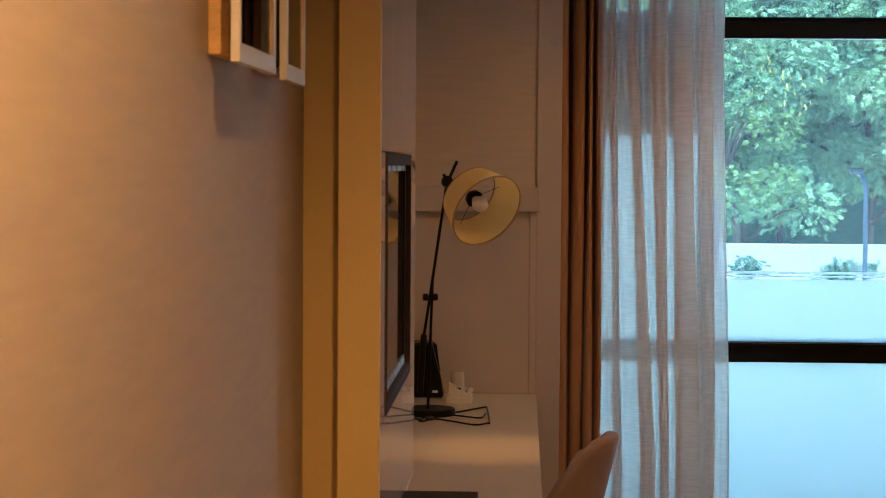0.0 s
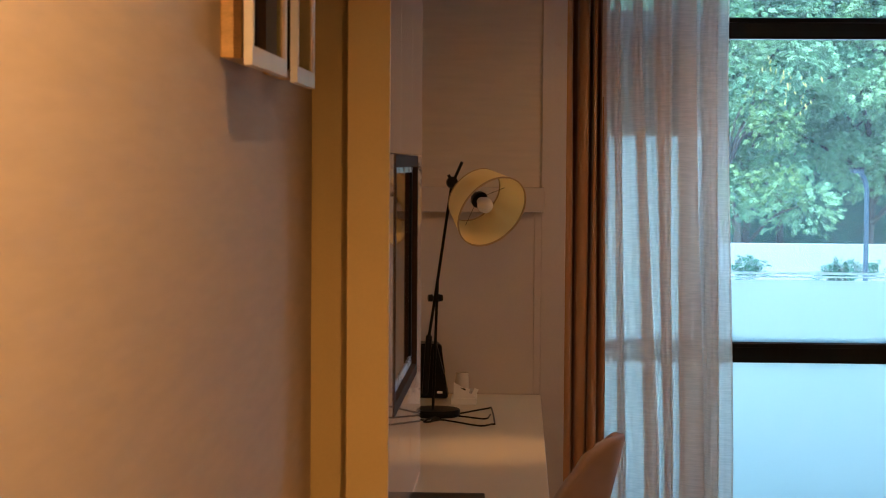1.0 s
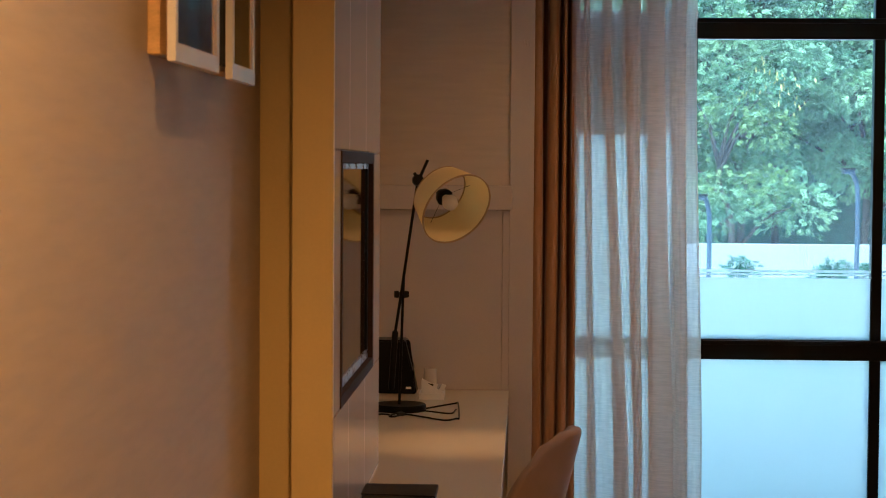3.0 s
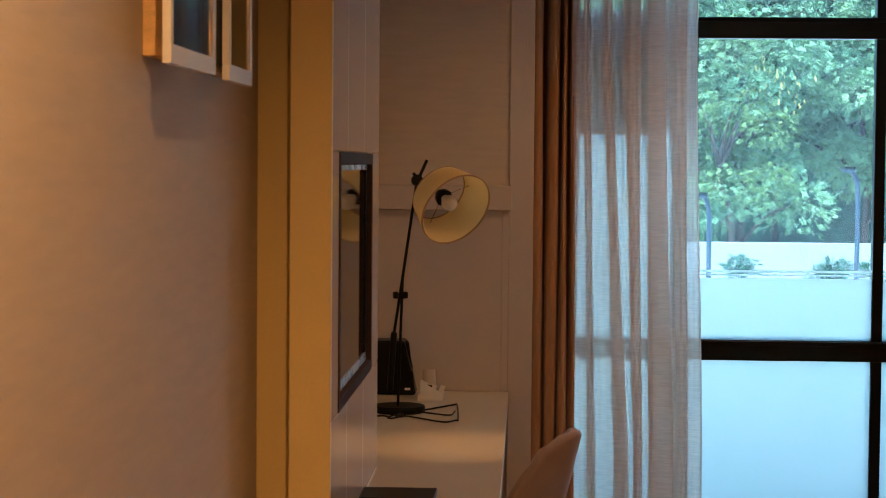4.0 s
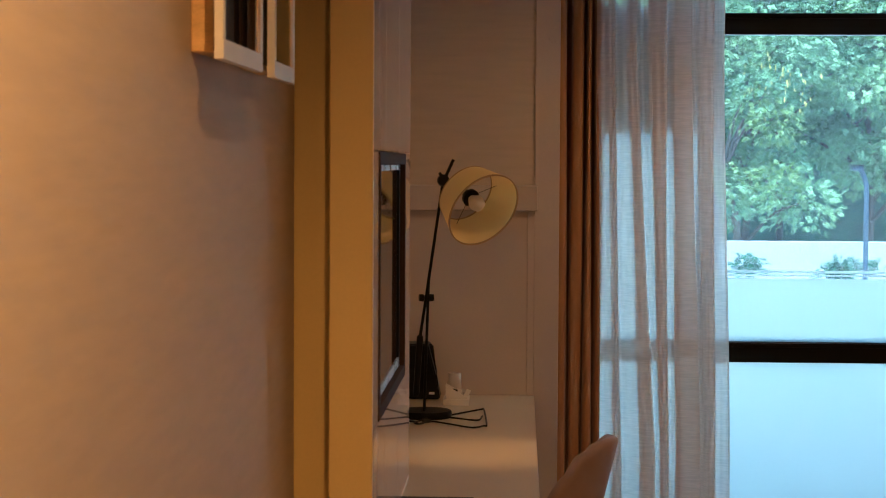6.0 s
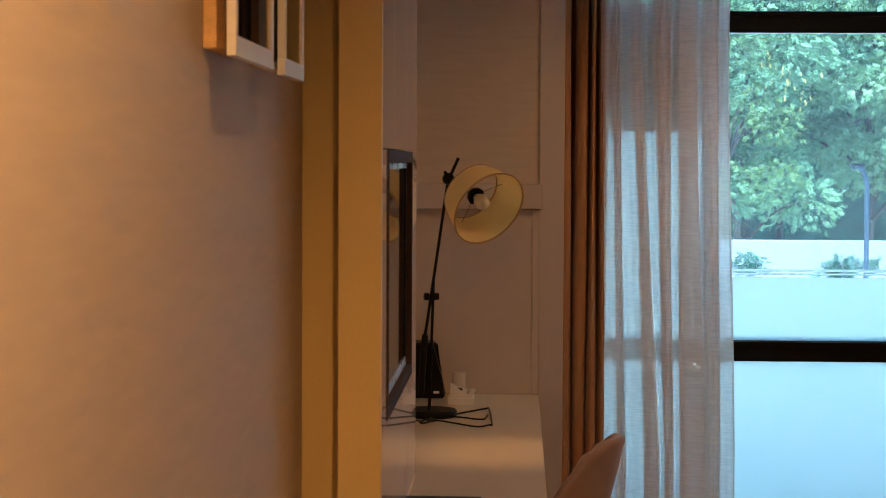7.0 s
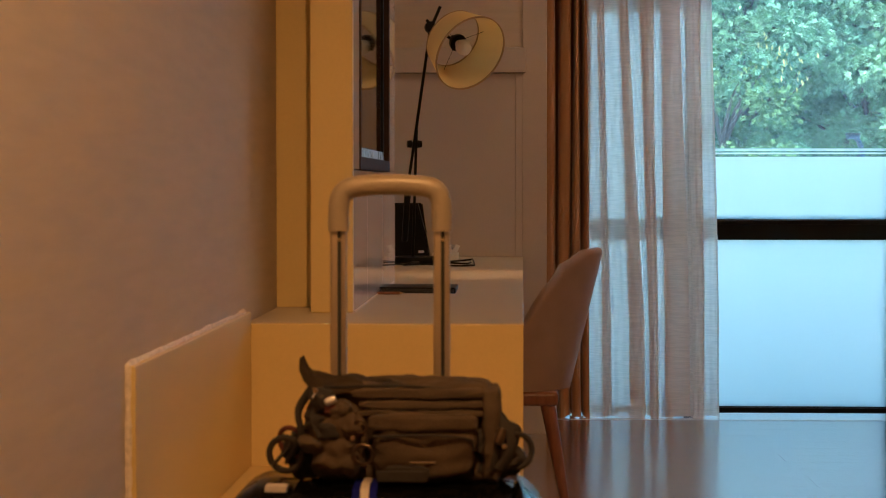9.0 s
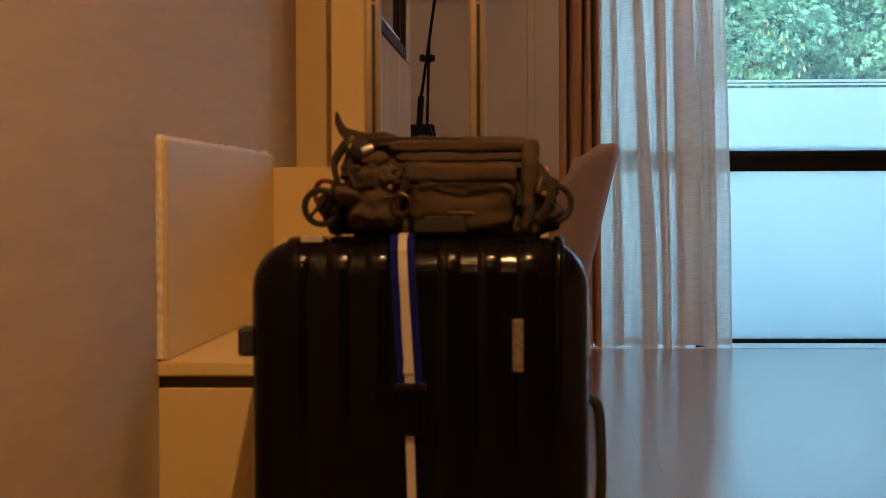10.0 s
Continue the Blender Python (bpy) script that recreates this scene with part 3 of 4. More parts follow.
        part("spoke", tube([mid + d * 0.02, mid + d * (r0 + 0.20 * (r - r0) - th)], 0.0009, 6), BLACK_METAL, ob)
    part("bracket", tube([(0.152, y, 1.654), tuple(far + (mid - far) * 0.6)], 0.006, 8), BLACK_METAL, ob, smooth=True)


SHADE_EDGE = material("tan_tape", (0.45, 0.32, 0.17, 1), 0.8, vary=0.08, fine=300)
desk_lamp()


def lamp_cable():
    z = 0.7545
    line = [(0.06, 6.70), (0.155, 6.774), (0.239, 6.90), (0.295, 6.96), (0.308, 6.93), (0.325, 6.56), (0.315, 6.53), (0.272, 6.48), (0.184, 6.569), (0.117, 6.63), (0.075, 6.56), (0.06, 6.60), (0.13, 6.72), (0.21, 6.70), (0.288, 6.673), (0.305, 6.79)]
    pts = [(x, y, z + (0.006 if k in (4, 12) else 0.003 if k in (3, 13) else 0)) for k, (x, y) in enumerate(line)]
    ob = thing("power_cable", (0.2, 6.7, 0.75), "thin black power cable lying in loops on the desk", "cable")
    part("lead", tube(smooth_line(pts, 6), 0.0034, 7), BLACK_PLASTIC, ob, smooth=True)
    tail = [(0.064, 6.60, z), (0.03, 6.63, z), (-0.02, 6.60, z), (-0.06, 6.66, z), (-0.098, 6.7, z)]
    part("tail", tube(smooth_line(tail, 6), 0.0034, 7), BLACK_PLASTIC, ob, smooth=True)
    part("tie", turned([(0.007, -0.016), (0.008, 0), (0.007, 0.016)], (0.1, 6.615, z + 0.003), 10, (1, 0.7, 0)), CASE_TRIM, ob, smooth=True)


lamp_cable()


def stand_box():
    """Black leather folder stand, leaning, against the wall behind the lamp."""
    ob = thing("menu_holder", (0.03, 7.38, 0.75), "black leather desk folder holder with sloping cover", "holder")
    bm = bmesh.new()
    for y, lean in ((7.30, 0.0), (7.44, 0.02)):
        for x, z in ((-0.07, 0.752), (0.120, 0.752), (0.092 - lean, 0.978), (-0.07, 0.978)):
            bm.verts.new((x, y, z))
    v = bm.verts[:]
    for q in ((0, 1, 2, 3), (7, 6, 5, 4), (0, 4, 5, 1), (1, 5, 6, 2), (2, 6, 7, 3), (3, 7, 4, 0)):
        bm.faces.new([v[i] for i in q])
    bmesh.ops.bevel(bm, geom=bm.edges[:], offset=0.005, segments=2, affect="EDGES")
    part("body", bm, BLACK_PLASTIC, ob, smooth=True)
    bm = box(0.0, 0.008, 7.26, 7.40, 0.0, 0.128, 0.002)
    bmesh.ops.transform(bm, matrix=Matrix.Translation((0.098, 0, 0.852)) @ Matrix.Rotation(radians(-14), 4, "Y"), verts=bm.verts)
    part("cover", bm, BLACK_PLASTIC, ob, "black leaning cover")
    part("label", box(0.075, 0.098, 7.2985, 7.2995, 0.772, 0.782), WHITE_PLASTIC, ob)


def tray():
    ob = thing("amenity_tray", (0.17, 7.2, 0.75), "white desk tray with a sloping sachet holder", "tray")
    x0, x1, y0, y1 = 0.140, 0.243, 7.115, 7.27
    part("floor", box(x0, x1, y0, y1, 0.7505, 0.757, 0.001), WHITE_PLASTIC, ob)
    for a, b, c, d in ((x0, x1, y0, y0 + 0.006), (x0, x1, y1 - 0.006, y1), (x0, x0 + 0.006, y0 + 0.006, y1 - 0.006), (x1 - 0.006, x1, y0 + 0.006, y1 - 0.006)):
        part("side", box(a, b, c, d, 0.757, 0.776, 0.001), WHITE_PLASTIC, ob)
    for y in (7.128, 7.186):
        bm = bmesh.new()
        for yy in (y, y + 0.004):
            for x, z in ((0.150, 0.7575), (0.237, 0.7575), (0.237, 0.782), (0.150, 0.832)):
                bm.verts.new((x, yy, z))
        v = bm.verts[:]
        for q in ((0, 1, 2, 3), (7, 6, 5, 4), (0, 4, 5, 1), (1, 5, 6, 2), (2, 6, 7, 3), (3, 7, 4, 0)):
            bm.faces.new([v[i] for i in q])
        part("holder_side", bm, WHITE_PLASTIC, ob)
    part("holder_back", box(0.150, 0.154, 7.1325, 7.1855, 0.7575, 0.831), WHITE_PLASTIC, ob)
    part("holder_front", box(0.233, 0.237, 7.1325, 7.1855, 0.7575, 0.781), WHITE_PLASTIC, ob)


def sachets():
    for k in range(5):
        bm = box(-0.011, 0.011, -0.0012, 0.0012, 0, 0.052, 0.0008)
        m = Matrix.Translation((0.164 + 0.014 * k, 7.145 + 0.007 * k, 0.762)) @ Matrix.Rotation(radians(6 + 5 * k), 4, "Y") @ Matrix.Rotation(radians(12 * k - 14), 4, "Z")
        bmesh.ops.transform(bm, matrix=m, verts=bm.verts)
        solo("sachet", bm, (SILVER, CASE_TRIM, WHITE_PLASTIC, SILVER, WHITE_PLASTIC)[k], "small paper sachet standing in the tray", "sachet", "sachets in the tray")


CUP = material("pale_cup_plastic", (0.62, 0.58, 0.53, 1), 0.25, vary=0.05)


def tumbler():
    p = [(0.031, 0.0), (0.031, 0.0), (0.0265, 0.108), (0.0255, 0.112), (0, 0.112), (0, 0.108), (0.0245, 0.106), (0.029, 0.0), (0.031, 0.0)]
    solo("cup", turned(p, (0.182, 7.225, 0.758), 28), CUP, "pale plastic cup upside down on the tray", "cup", smooth=True)


def folder():
    ob = thing("writing_folder", (0.19, 4.89, 0.75), "black leather writing folder lying flat on the desk", "folder")
    for name, z0, z1 in (("back_cover", 0.7505, 0.7545), ("front_cover", 0.7625, 0.7665)):
        bm = box(0.076, 0.316, 4.79, 4.99, z0, z1, 0.0015)
        for v in bm.verts:
            if v.co.x < 0.15:
                v.co.y += 0.03 * (v.co.y < 4.86)
        part(name, bm, BLACK_PLASTIC, ob)
    part("sheets", box(0.11, 0.31, 4.802, 4.982, 0.7548, 0.7622), CASE_TRIM, ob, "dark page edges")
    part("spine", box(0.313, 0.3185, 4.792, 4.988, 0.7508, 0.7662, 0.002), BLACK_PLASTIC, ob)


def pencil():
    ob = thing("pencil", (0.125, 4.735, 0.7505), "brown wooden pencil lying beside the folder", "pencil")
    part("shaft", tube([(0.078, 4.73, 0.7545), (0.165, 4.743, 0.7545)], 0.004, 6), LEG_WOOD, ob)
    part("tip", tube([(0.165, 4.743, 0.7545), (0.176, 4.7446, 0.7545)], [0.004, 0.0008], 6), GOLD_WOOD, ob)


folder()
pencil()
stand_box()
tray()
sachets()
tumbler()


# ---- pictures ----
def picture(y0, y1, z0, z1, mounted, label):
    ob = thing("picture", (WALL_X, (y0 + y1) / 2, z0), label, "picture", "pictures on the wall")
    inset = 0.12 if not mounted else 0.03
    part("spacer", box(WALL_X + 0.001, -0.066, y0 + inset, y1 - 0.02, z0 + 0.018, z1 - 0.02, 0.003), GOLD_WOOD, ob, "gilded wooden backing block")
    xa, xb, w = -0.0455, -0.03, 0.022
    for a, b, c, d in ((y0, y1, z0, z0 + w * 1.5), (y0, y1, z1 - w, z1), (y0, y0 + w, z0 + w * 1.5, z1 - w), (y1 - w, y1, z0 + w * 1.5, z1 - w)):
        part("frame_bar", box(xa, xb, a, b, c, d, 0.0012), FRAME_WHITE, ob)
    part("backing", box(-0.0655, -0.0458, y0 + inset + 0.02, y1 - 0.03, z0 + 0.03, z1 - 0.03), CASE_TRIM, ob, "dark backing")
    part("board", box(-0.0424, -0.0345, y0 + w, y1 - w, z0 + w * 1.5, z1 - w), MAT_CARD if mounted else PRINT, ob, "pale mount" if mounted else "faded grey-green print")
    part("inner_slip", box(-0.0344, -0.0315, y1 - w - 0.035, y1 - w, z0 + w * 1.5, z1 - w), GOLD_WOOD, ob, "gilded inner slip")
    if mounted:
        part("print", box(-0.0344, -0.0340, y0 + w + 0.035, y1 - w - 0.08, z0 + 0.11, z1 - 0.09), PRINT, ob, "faded grey print")
    else:
        part("label", box(-0.0344, -0.0340, y0 + 0.10, y0 + 0.24, z0 + 0.19, z0 + 0.215), FRAME_WHITE, ob, "pale band in the print")
    pane = part("glass", box(-0.0330, -0.0322, y0 + w, y1 - w - 0.036, z0 + w * 1.5, z1 - w), CLEAR, ob, "clear picture glass")
    pane.visible_shadow = False


picture(2.65, 3.107, 1.887, 2.42, False, "white-framed picture on a gilded block, faded print")
picture(3.275, 3.59, 1.885, 2.42, True, "narrow white-framed picture with a pale mount")


# ---- chair ----
def tub_chair():
    cx, cy = 0.428, 5.66
    ob = thing("tub_chair", (cx, cy, 0), "taupe upholstered tub chair on splayed wooden legs", "chair")
    n, rows = 44, 12
    span = radians(128)

    def crest(a):
        d = abs(math.degrees(a))
        keys = [(0, 0.853), (22, 0.849), (38, 0.815), (52, 0.728), (65, 0.630), (84, 0.545), (128, 0.50)]
        for (p, q), (r, s) in zip(keys, keys[1:]):
            if d <= r:
                t = (d - p) / (r - p)
                t = t * t * (3 - 2 * t)
                return q + (s - q) * t
        return keys[-1][1]

    def place(a, z, inset):
        k = (z - 0.40) / 0.44
        rx, ry = 0.232 + 0.105 * k - inset, 0.195 + 0.015 * k - inset
        return Vector((cx + rx * math.cos(a - 0.13), cy + ry * math.sin(a - 0.13), z))

    bm = bmesh.new()
    loops = []
    for i in range(n + 1):
        a = -span + 2 * span * i / n
        top = crest(a)
        ring = [place(a, 0.40 + (top - 0.022 - 0.40) * j / rows, 0.0) for j in range(rows + 1)]
        for j in range(1, 6):
            t = math.pi * j / 6
            ring.append(place(a, top - 0.022 + 0.022 * math.sin(t), 0.0225 - 0.0225 * math.cos(t)))
        ring += [place(a, top - 0.022 + (0.42 - top + 0.022) * j / rows, 0.045) for j in range(rows + 1)]
        loops.append([bm.verts.new(p) for p in ring])
    for r, s in zip(loops, loops[1:]):
        for j in range(len(r) - 1):
            bm.faces.new((r[j], s[j], s[j + 1], r[j + 1]))
        bm.faces.new((r[-1], s[-1], s[0], r[0]))
    bm.faces.new(loops[0])
    bm.faces.new(loops[-1][::-1])
    part("backrest", bm, UPHOLSTERY, ob, "taupe upholstered curved back", True)
    bm = turned([(0, 0.402), (0.20, 0.402), (0.215, 0.412), (0.218, 0.45), (0.205, 0.468), (0.12, 0.478), (0, 0.48)], (cx - 0.012, cy, 0), 36)
    for v in bm.verts:
        v.co.x = cx + (v.co.x - cx) * 0.82
        v.co.y = cy + (v.co.y - cy) * 0.66
    part("seat", bm, UPHOLSTERY, ob, smooth=True)
    part("seat_frame", box(cx - 0.19, cx + 0.19, cy - 0.185, cy + 0.185, 0.355, 0.399, 0.012, 3), LEG_WOOD, ob, "reddish-brown wooden frame")
    for sx, x1 in ((1, 0.222), (-1, -0.2)):
        for sy in (1, -1):
            part("leg", tube([(cx + sx * 0.155, cy + sy * 0.15, 0.37), (cx + x1, cy + sy * 0.188, 0.0)], [0.025, 0.0125], 10), LEG_WOOD, ob, smooth=True)


tub_chair()


# ---- suitcase and the bag on it ----
def suitcase():
    x0, x1, z0, z1, y0, y1 = 0.074, 0.541, 0.055, 0.628, 2.14, 2.40
    ob = thing("suitcase", (0.31, 2.27, 0), "glossy black ribbed hard-shell suitcase standing upright", "suitcase")
    out = rounded_outline(x0, x1, z0, z1, 0.07, 8)
    cx, cz = (x0 + x1) / 2, (z0 + z1) / 2

    def shell(ya, yb, face_first):
        bm = bmesh.new()
        steps = [(ya, 0.058), (ya + 0.002, 0.045), (ya + 0.007, 0.032), (ya + 0.014, 0.020), (ya + 0.024, 0.010), (ya + 0.036, 0.004), (ya + 0.052, 0.0), (yb, 0.0)]
        if not face_first:
            steps = [(ya, 0.0), (yb - 0.04, 0.0), (yb - 0.024, 0.004), (yb - 0.012, 0.011), (yb - 0.004, 0.022), (yb, 0.036)]
        rings = []
        for y, inset in steps:
            ring = []
            for x, z in out:
                d = Vector((x - cx, 0, z - cz))
                ring.append(bm.verts.new((x - inset * d.x / (x1 - x0) * 2, y, z - inset * d.z / (z1 - z0) * 2)))
            rings.append(ring)
        for r, s in zip(rings, rings[1:]):
            for k in range(len(r)):
                bm.faces.new((r[k], r[(k + 1) % len(r)], s[(k + 1) % len(r)], s[k]))
        bm.faces.new(rings[0])
        bm.faces.new(rings[-1][::-1])
        return bm

    ym = (y0 + y1) / 2
    body = part("front_shell", shell(y0, ym - 0.006, True), CASE_BLACK, ob, smooth=True)
    part("back_shell", shell(ym + 0.006, y1, False), CASE_BLACK, ob, smooth=True)
    inner = bmesh.new()
    for y in (ym - 0.0058, ym + 0.0058):
        for x, z in rounded_outline(x0 + 0.004, x1 - 0.004, z0 + 0.004, z1 - 0.004, 0.067, 8):
            inner.verts.new((x, y, z))
    inner.verts.ensure_lookup_table()
    n = len(inner.verts) // 2
    for k in range(n):
        inner.faces.new([inner.verts[i] for i in (k, (k + 1) % n, n + (k + 1) % n, n + k)])
    part("zip_band", inner, CASE_TRIM, ob)
    # raised ribs that run over the front and the top
    for rx in (0.142, 0.199, 0.253, 0.35, 0.405, 0.458, 0.5):
        bm = bmesh.new()
        path = [(y0 + 0.002, z0 + 0.06), (y0 - 0.0012, z0 + 0.09), (y0 - 0.0012, z1 - 0.085), (y0 - 0.001, z1 - 0.058), (y0 + 0.003, z1 - 0.033), (y0 + 0.011, z1 - 0.018), (y0 + 0.021, z1 - 0.008), (y0 + 0.034, z1 - 0.001), (y0 + 0.052, z1 + 0.003), (ym - 0.012, z1 + 0.003), (ym - 0.008, z1 - 0.002)]
        w = 0.0165 if rx < 0.48 else 0.006
        rows = []
        for y, z in path:
            rows.append([bm.verts.new((rx + w * q, y + 0.0018 * max(0, (abs(q) - 0.55) / 0.45) ** 2, z - 0.0018 * max(0, (abs(q) - 0.55) / 0.45) ** 2)) for q in (-1, -0.85, -0.65, 0, 0.65, 0.85, 1)])
        for r, s in zip(rows, rows[1:]):
            for k in range(6):
                bm.faces.new((r[k], r[k + 1], s[k + 1], s[k]))
        part("rib", bm, CASE_BLACK, body, smooth=True)
    part("badge", box(0.436, 0.451, y0 - 0.006, y0 - 0.0015, 0.448, 0.520, 0.0015), BADGE, ob, "worn metal badge plate")
    part("sticker", box(0.145, 0.175, y0 + 0.03, y0 + 0.06, z1 - 0.0035, z1 + 0.0045), STRAP_WHITE, ob, "small torn white sticker")
    latch = part("side_latch", box(x0 - 0.02, x0 + 0.004, y0 + 0.045, y0 + 0.095, 0.465, 0.505, 0.005), CASE_TRIM, ob)
    part("side_latch", box(x1 - 0.004, x1 + 0.006, ym - 0.02, ym + 0.02, 0.46, 0.53, 0.003), SILVER, ob, "steel combination lock")
    part("side_handle", tube(smooth_line([(x1, ym, 0.40), (x1 + 0.016, ym, 0.385), (x1 + 0.02, ym, 0.33), (x1 + 0.02, ym, 0.27), (x1 + 0.014, ym, 0.225), (x1, ym, 0.215)]), 0.0075, 10), CASE_TRIM, ob, smooth=True)
    for x in (x0 + 0.06, x1 - 0.06):
        for y in (y0 + 0.05, y1 - 0.05):
            wheel = part("wheel", turned([(0, -0.012), (0.018, -0.012), (0.024, -0.008), (0.024, 0.008), (0.018, 0.012), (0, 0.012)], (x, y, 0.0245), 20, (1, 0, 0)), CASE_TRIM, ob, smooth=True)
            part("fork", box(x - 0.02, x + 0.02, y - 0.02, y + 0.02, 0.042, 0.062, 0.005), BLACK_PLASTIC, wheel)
    # pull-out handle
    yh = y1 - 0.022
    for x in (0.229, 0.384):
        bar = part("handle_tube", box(x - 0.0125, x + 0.0125, yh - 0.008, yh + 0.008, z1 - 0.02, 1.03, 0.005, 3), CHAMPAGNE, ob, smooth=True)
        part("groove", box(x - 0.001, x + 0.0045, yh - 0.0086, yh - 0.0075, z1, 0.985), CASE_TRIM, bar, "dark lengthwise groove")
        part("rivet", turned([(0, -0.0015), (0.0025, -0.001), (0.0025, 0.001), (0, 0.0015)], (x + 0.002, yh - 0.0092, 0.972), 10, (0, 1, 0)), BRASS, bar)
    grip = smooth_line([(0.229, yh, 0.985), (0.229, yh, 1.015), (0.233, yh, 1.038), (0.248, yh, 1.050), (0.28, yh, 1.054), (0.308, yh, 1.055), (0.336, yh, 1.054), (0.366, yh, 1.050), (0.380, yh, 1.038), (0.384, yh, 1.015), (0.384, yh, 0.985)])
    part("handle_grip", tube(grip, 0.0158, 14), HANDLE_GRIP, ob, "bronze plastic grip", True)
    part("handle_well", box(0.2, 0.416, yh - 0.02, yh + 0.018, z1 - 0.004, z1 + 0.006, 0.003), CASE_TRIM, ob)
    return x0, x1, z0, z1, y0, y1


BADGE = material("worn_metal_plate", (0.22, 0.19, 0.14, 1), 0.5, 0.5, vary=0.5, scale=160, fine=500)
CASE = suitcase()


def luggage_strap(x0, x1, z0, z1, y0, y1):
    ob = thing("luggage_strap", (0.287, y0, 0.4), "blue and white luggage strap buckled round the suitcase", "strap")

    def band(name, xa, xb, lift, mat, low, thick=0.0012):
        path = [(y0 - 0.0055, low), (y0 - 0.0055, z1 - 0.085), (y0 - 0.0045, z1 - 0.055), (y0 + 0.007, z1 - 0.016), (y0 + 0.026, z1 + 0.001), (y0 + 0.052, z1 + 0.006), (y1 - 0.05, z1 + 0.006), (y1 - 0.02, z1 + 0.002)]
        bm = bmesh.new()
        rows = []
        for k, (y, z) in enumerate(path):
            t = max(0, min(1, (z1 - z) / (z1 - 0.3)))
            sh = 0.020 * t
            out = (y - lift if k < 4 else y, z if k < 3 else z + lift)
            inn = (out[0] + thick, out[1]) if k < 4 else (out[0], out[1] - thick)
            rows.append([bm.verts.new((xa + sh, out[0], out[1])), bm.verts.new((xb + sh, out[0], out[1])), bm.verts.new((xb + sh, inn[0], inn[1])), bm.verts.new((xa + sh, inn[0], inn[1]))])
        for r, s in zip(rows, rows[1:]):
            for k in range(4):
                bm.faces.new((r[k], r[(k + 1) % 4], s[(k + 1) % 4], s[k]))
        bm.faces.new(rows[0])
        bm.faces.new(rows[-1][::-1])
        part(name, bm, mat, ob)

    band("blue_edge", 0.2685, 0.2785, 0.001, STRAP_BLUE, 0.43)
    band("white_centre", 0.2795, 0.2915, 0.0015, STRAP_WHITE, 0.43)
    band("blue_edge", 0.2925, 0.3025, 0.001, STRAP_BLUE, 0.43)
    band("white_centre", 0.2795, 0.2915, 0.001, STRAP_WHITE, 0.07)
    part("buckle", box(0.277, 0.320, y0 - 0.014, y0 - 0.006, 0.362, 0.430, 0.004), CASE_BLACK, ob, "black plastic buckle")
    part("slider", box(0.276, 0.320, y0 - 0.014, y0 - 0.0075, 0.424, 0.434, 0.002), BLACK_PLASTIC, ob)
    part("stitching", box(0.288, 0.302, y0 - 0.0092, y0 - 0.0078, 0.446, 0.458), STRAP_WHITE, ob)


luggage_strap(*CASE)


def lump(x0, x1, y0, y1, z0, z1, power=3.5, rough=0.006, freq=22, seed=0, cuts=20):
    """A soft, creased box: superellipsoid with folds."""
    bm = bmesh.new()
    bmesh.ops.create_cube(bm, size=2)
    bmesh.ops.subdivide_edges(bm, edges=bm.edges[:], cuts=cuts, use_grid_fill=True)
    c = Vector(((x0 + x1) / 2, (y0 + y1) / 2, (z0 + z1) / 2))
    h = Vector(((x1 - x0) / 2, (y1 - y0) / 2, (z1 - z0) / 2))
    for v in bm.verts:
        d = v.co.copy()
        k = (abs(d.x) ** power + abs(d.y) ** power + abs(d.z) ** power) ** (1 / power)
        d /= k
        p = Vector((c.x + d.x * h.x, c.y + d.y * h.y, c.z + d.z * h.z))
        q = p * freq + Vector((seed * 7.1, 0, 0))
        w = noise.noise(Vector((q.x * 0.6, q.y, q.z * 1.7))) + 0.5 * noise.noise(q * 2.3)
        v.co = p + d.normalized() * w * rough
    return bm


def hoop(at, r, thick, axis, a0=0, a1=360):
    axis = Vector(axis).normalized()
    s = axis.orthogonal().normalized()
    u = axis.cross(s)
    n = 28
    pts = [Vector(at) + r * (s * math.cos(radians(a0 + (a1 - a0) * k / n)) + u * math.sin(radians(a0 + (a1 - a0) * k / n))) for k in range(n if a1 - a0 == 360 else n + 1)]
    return tube(pts, thick, 8, closed=a1 - a0 == 360)


BAG_LIGHT = material("worn_tan_thread", (0.16, 0.11, 0.06, 1), 0.8, vary=0.2)
BRONZE = material("dull_bronze", (0.09, 0.06, 0.035, 1), 0.35, 0.8, vary=0.2)


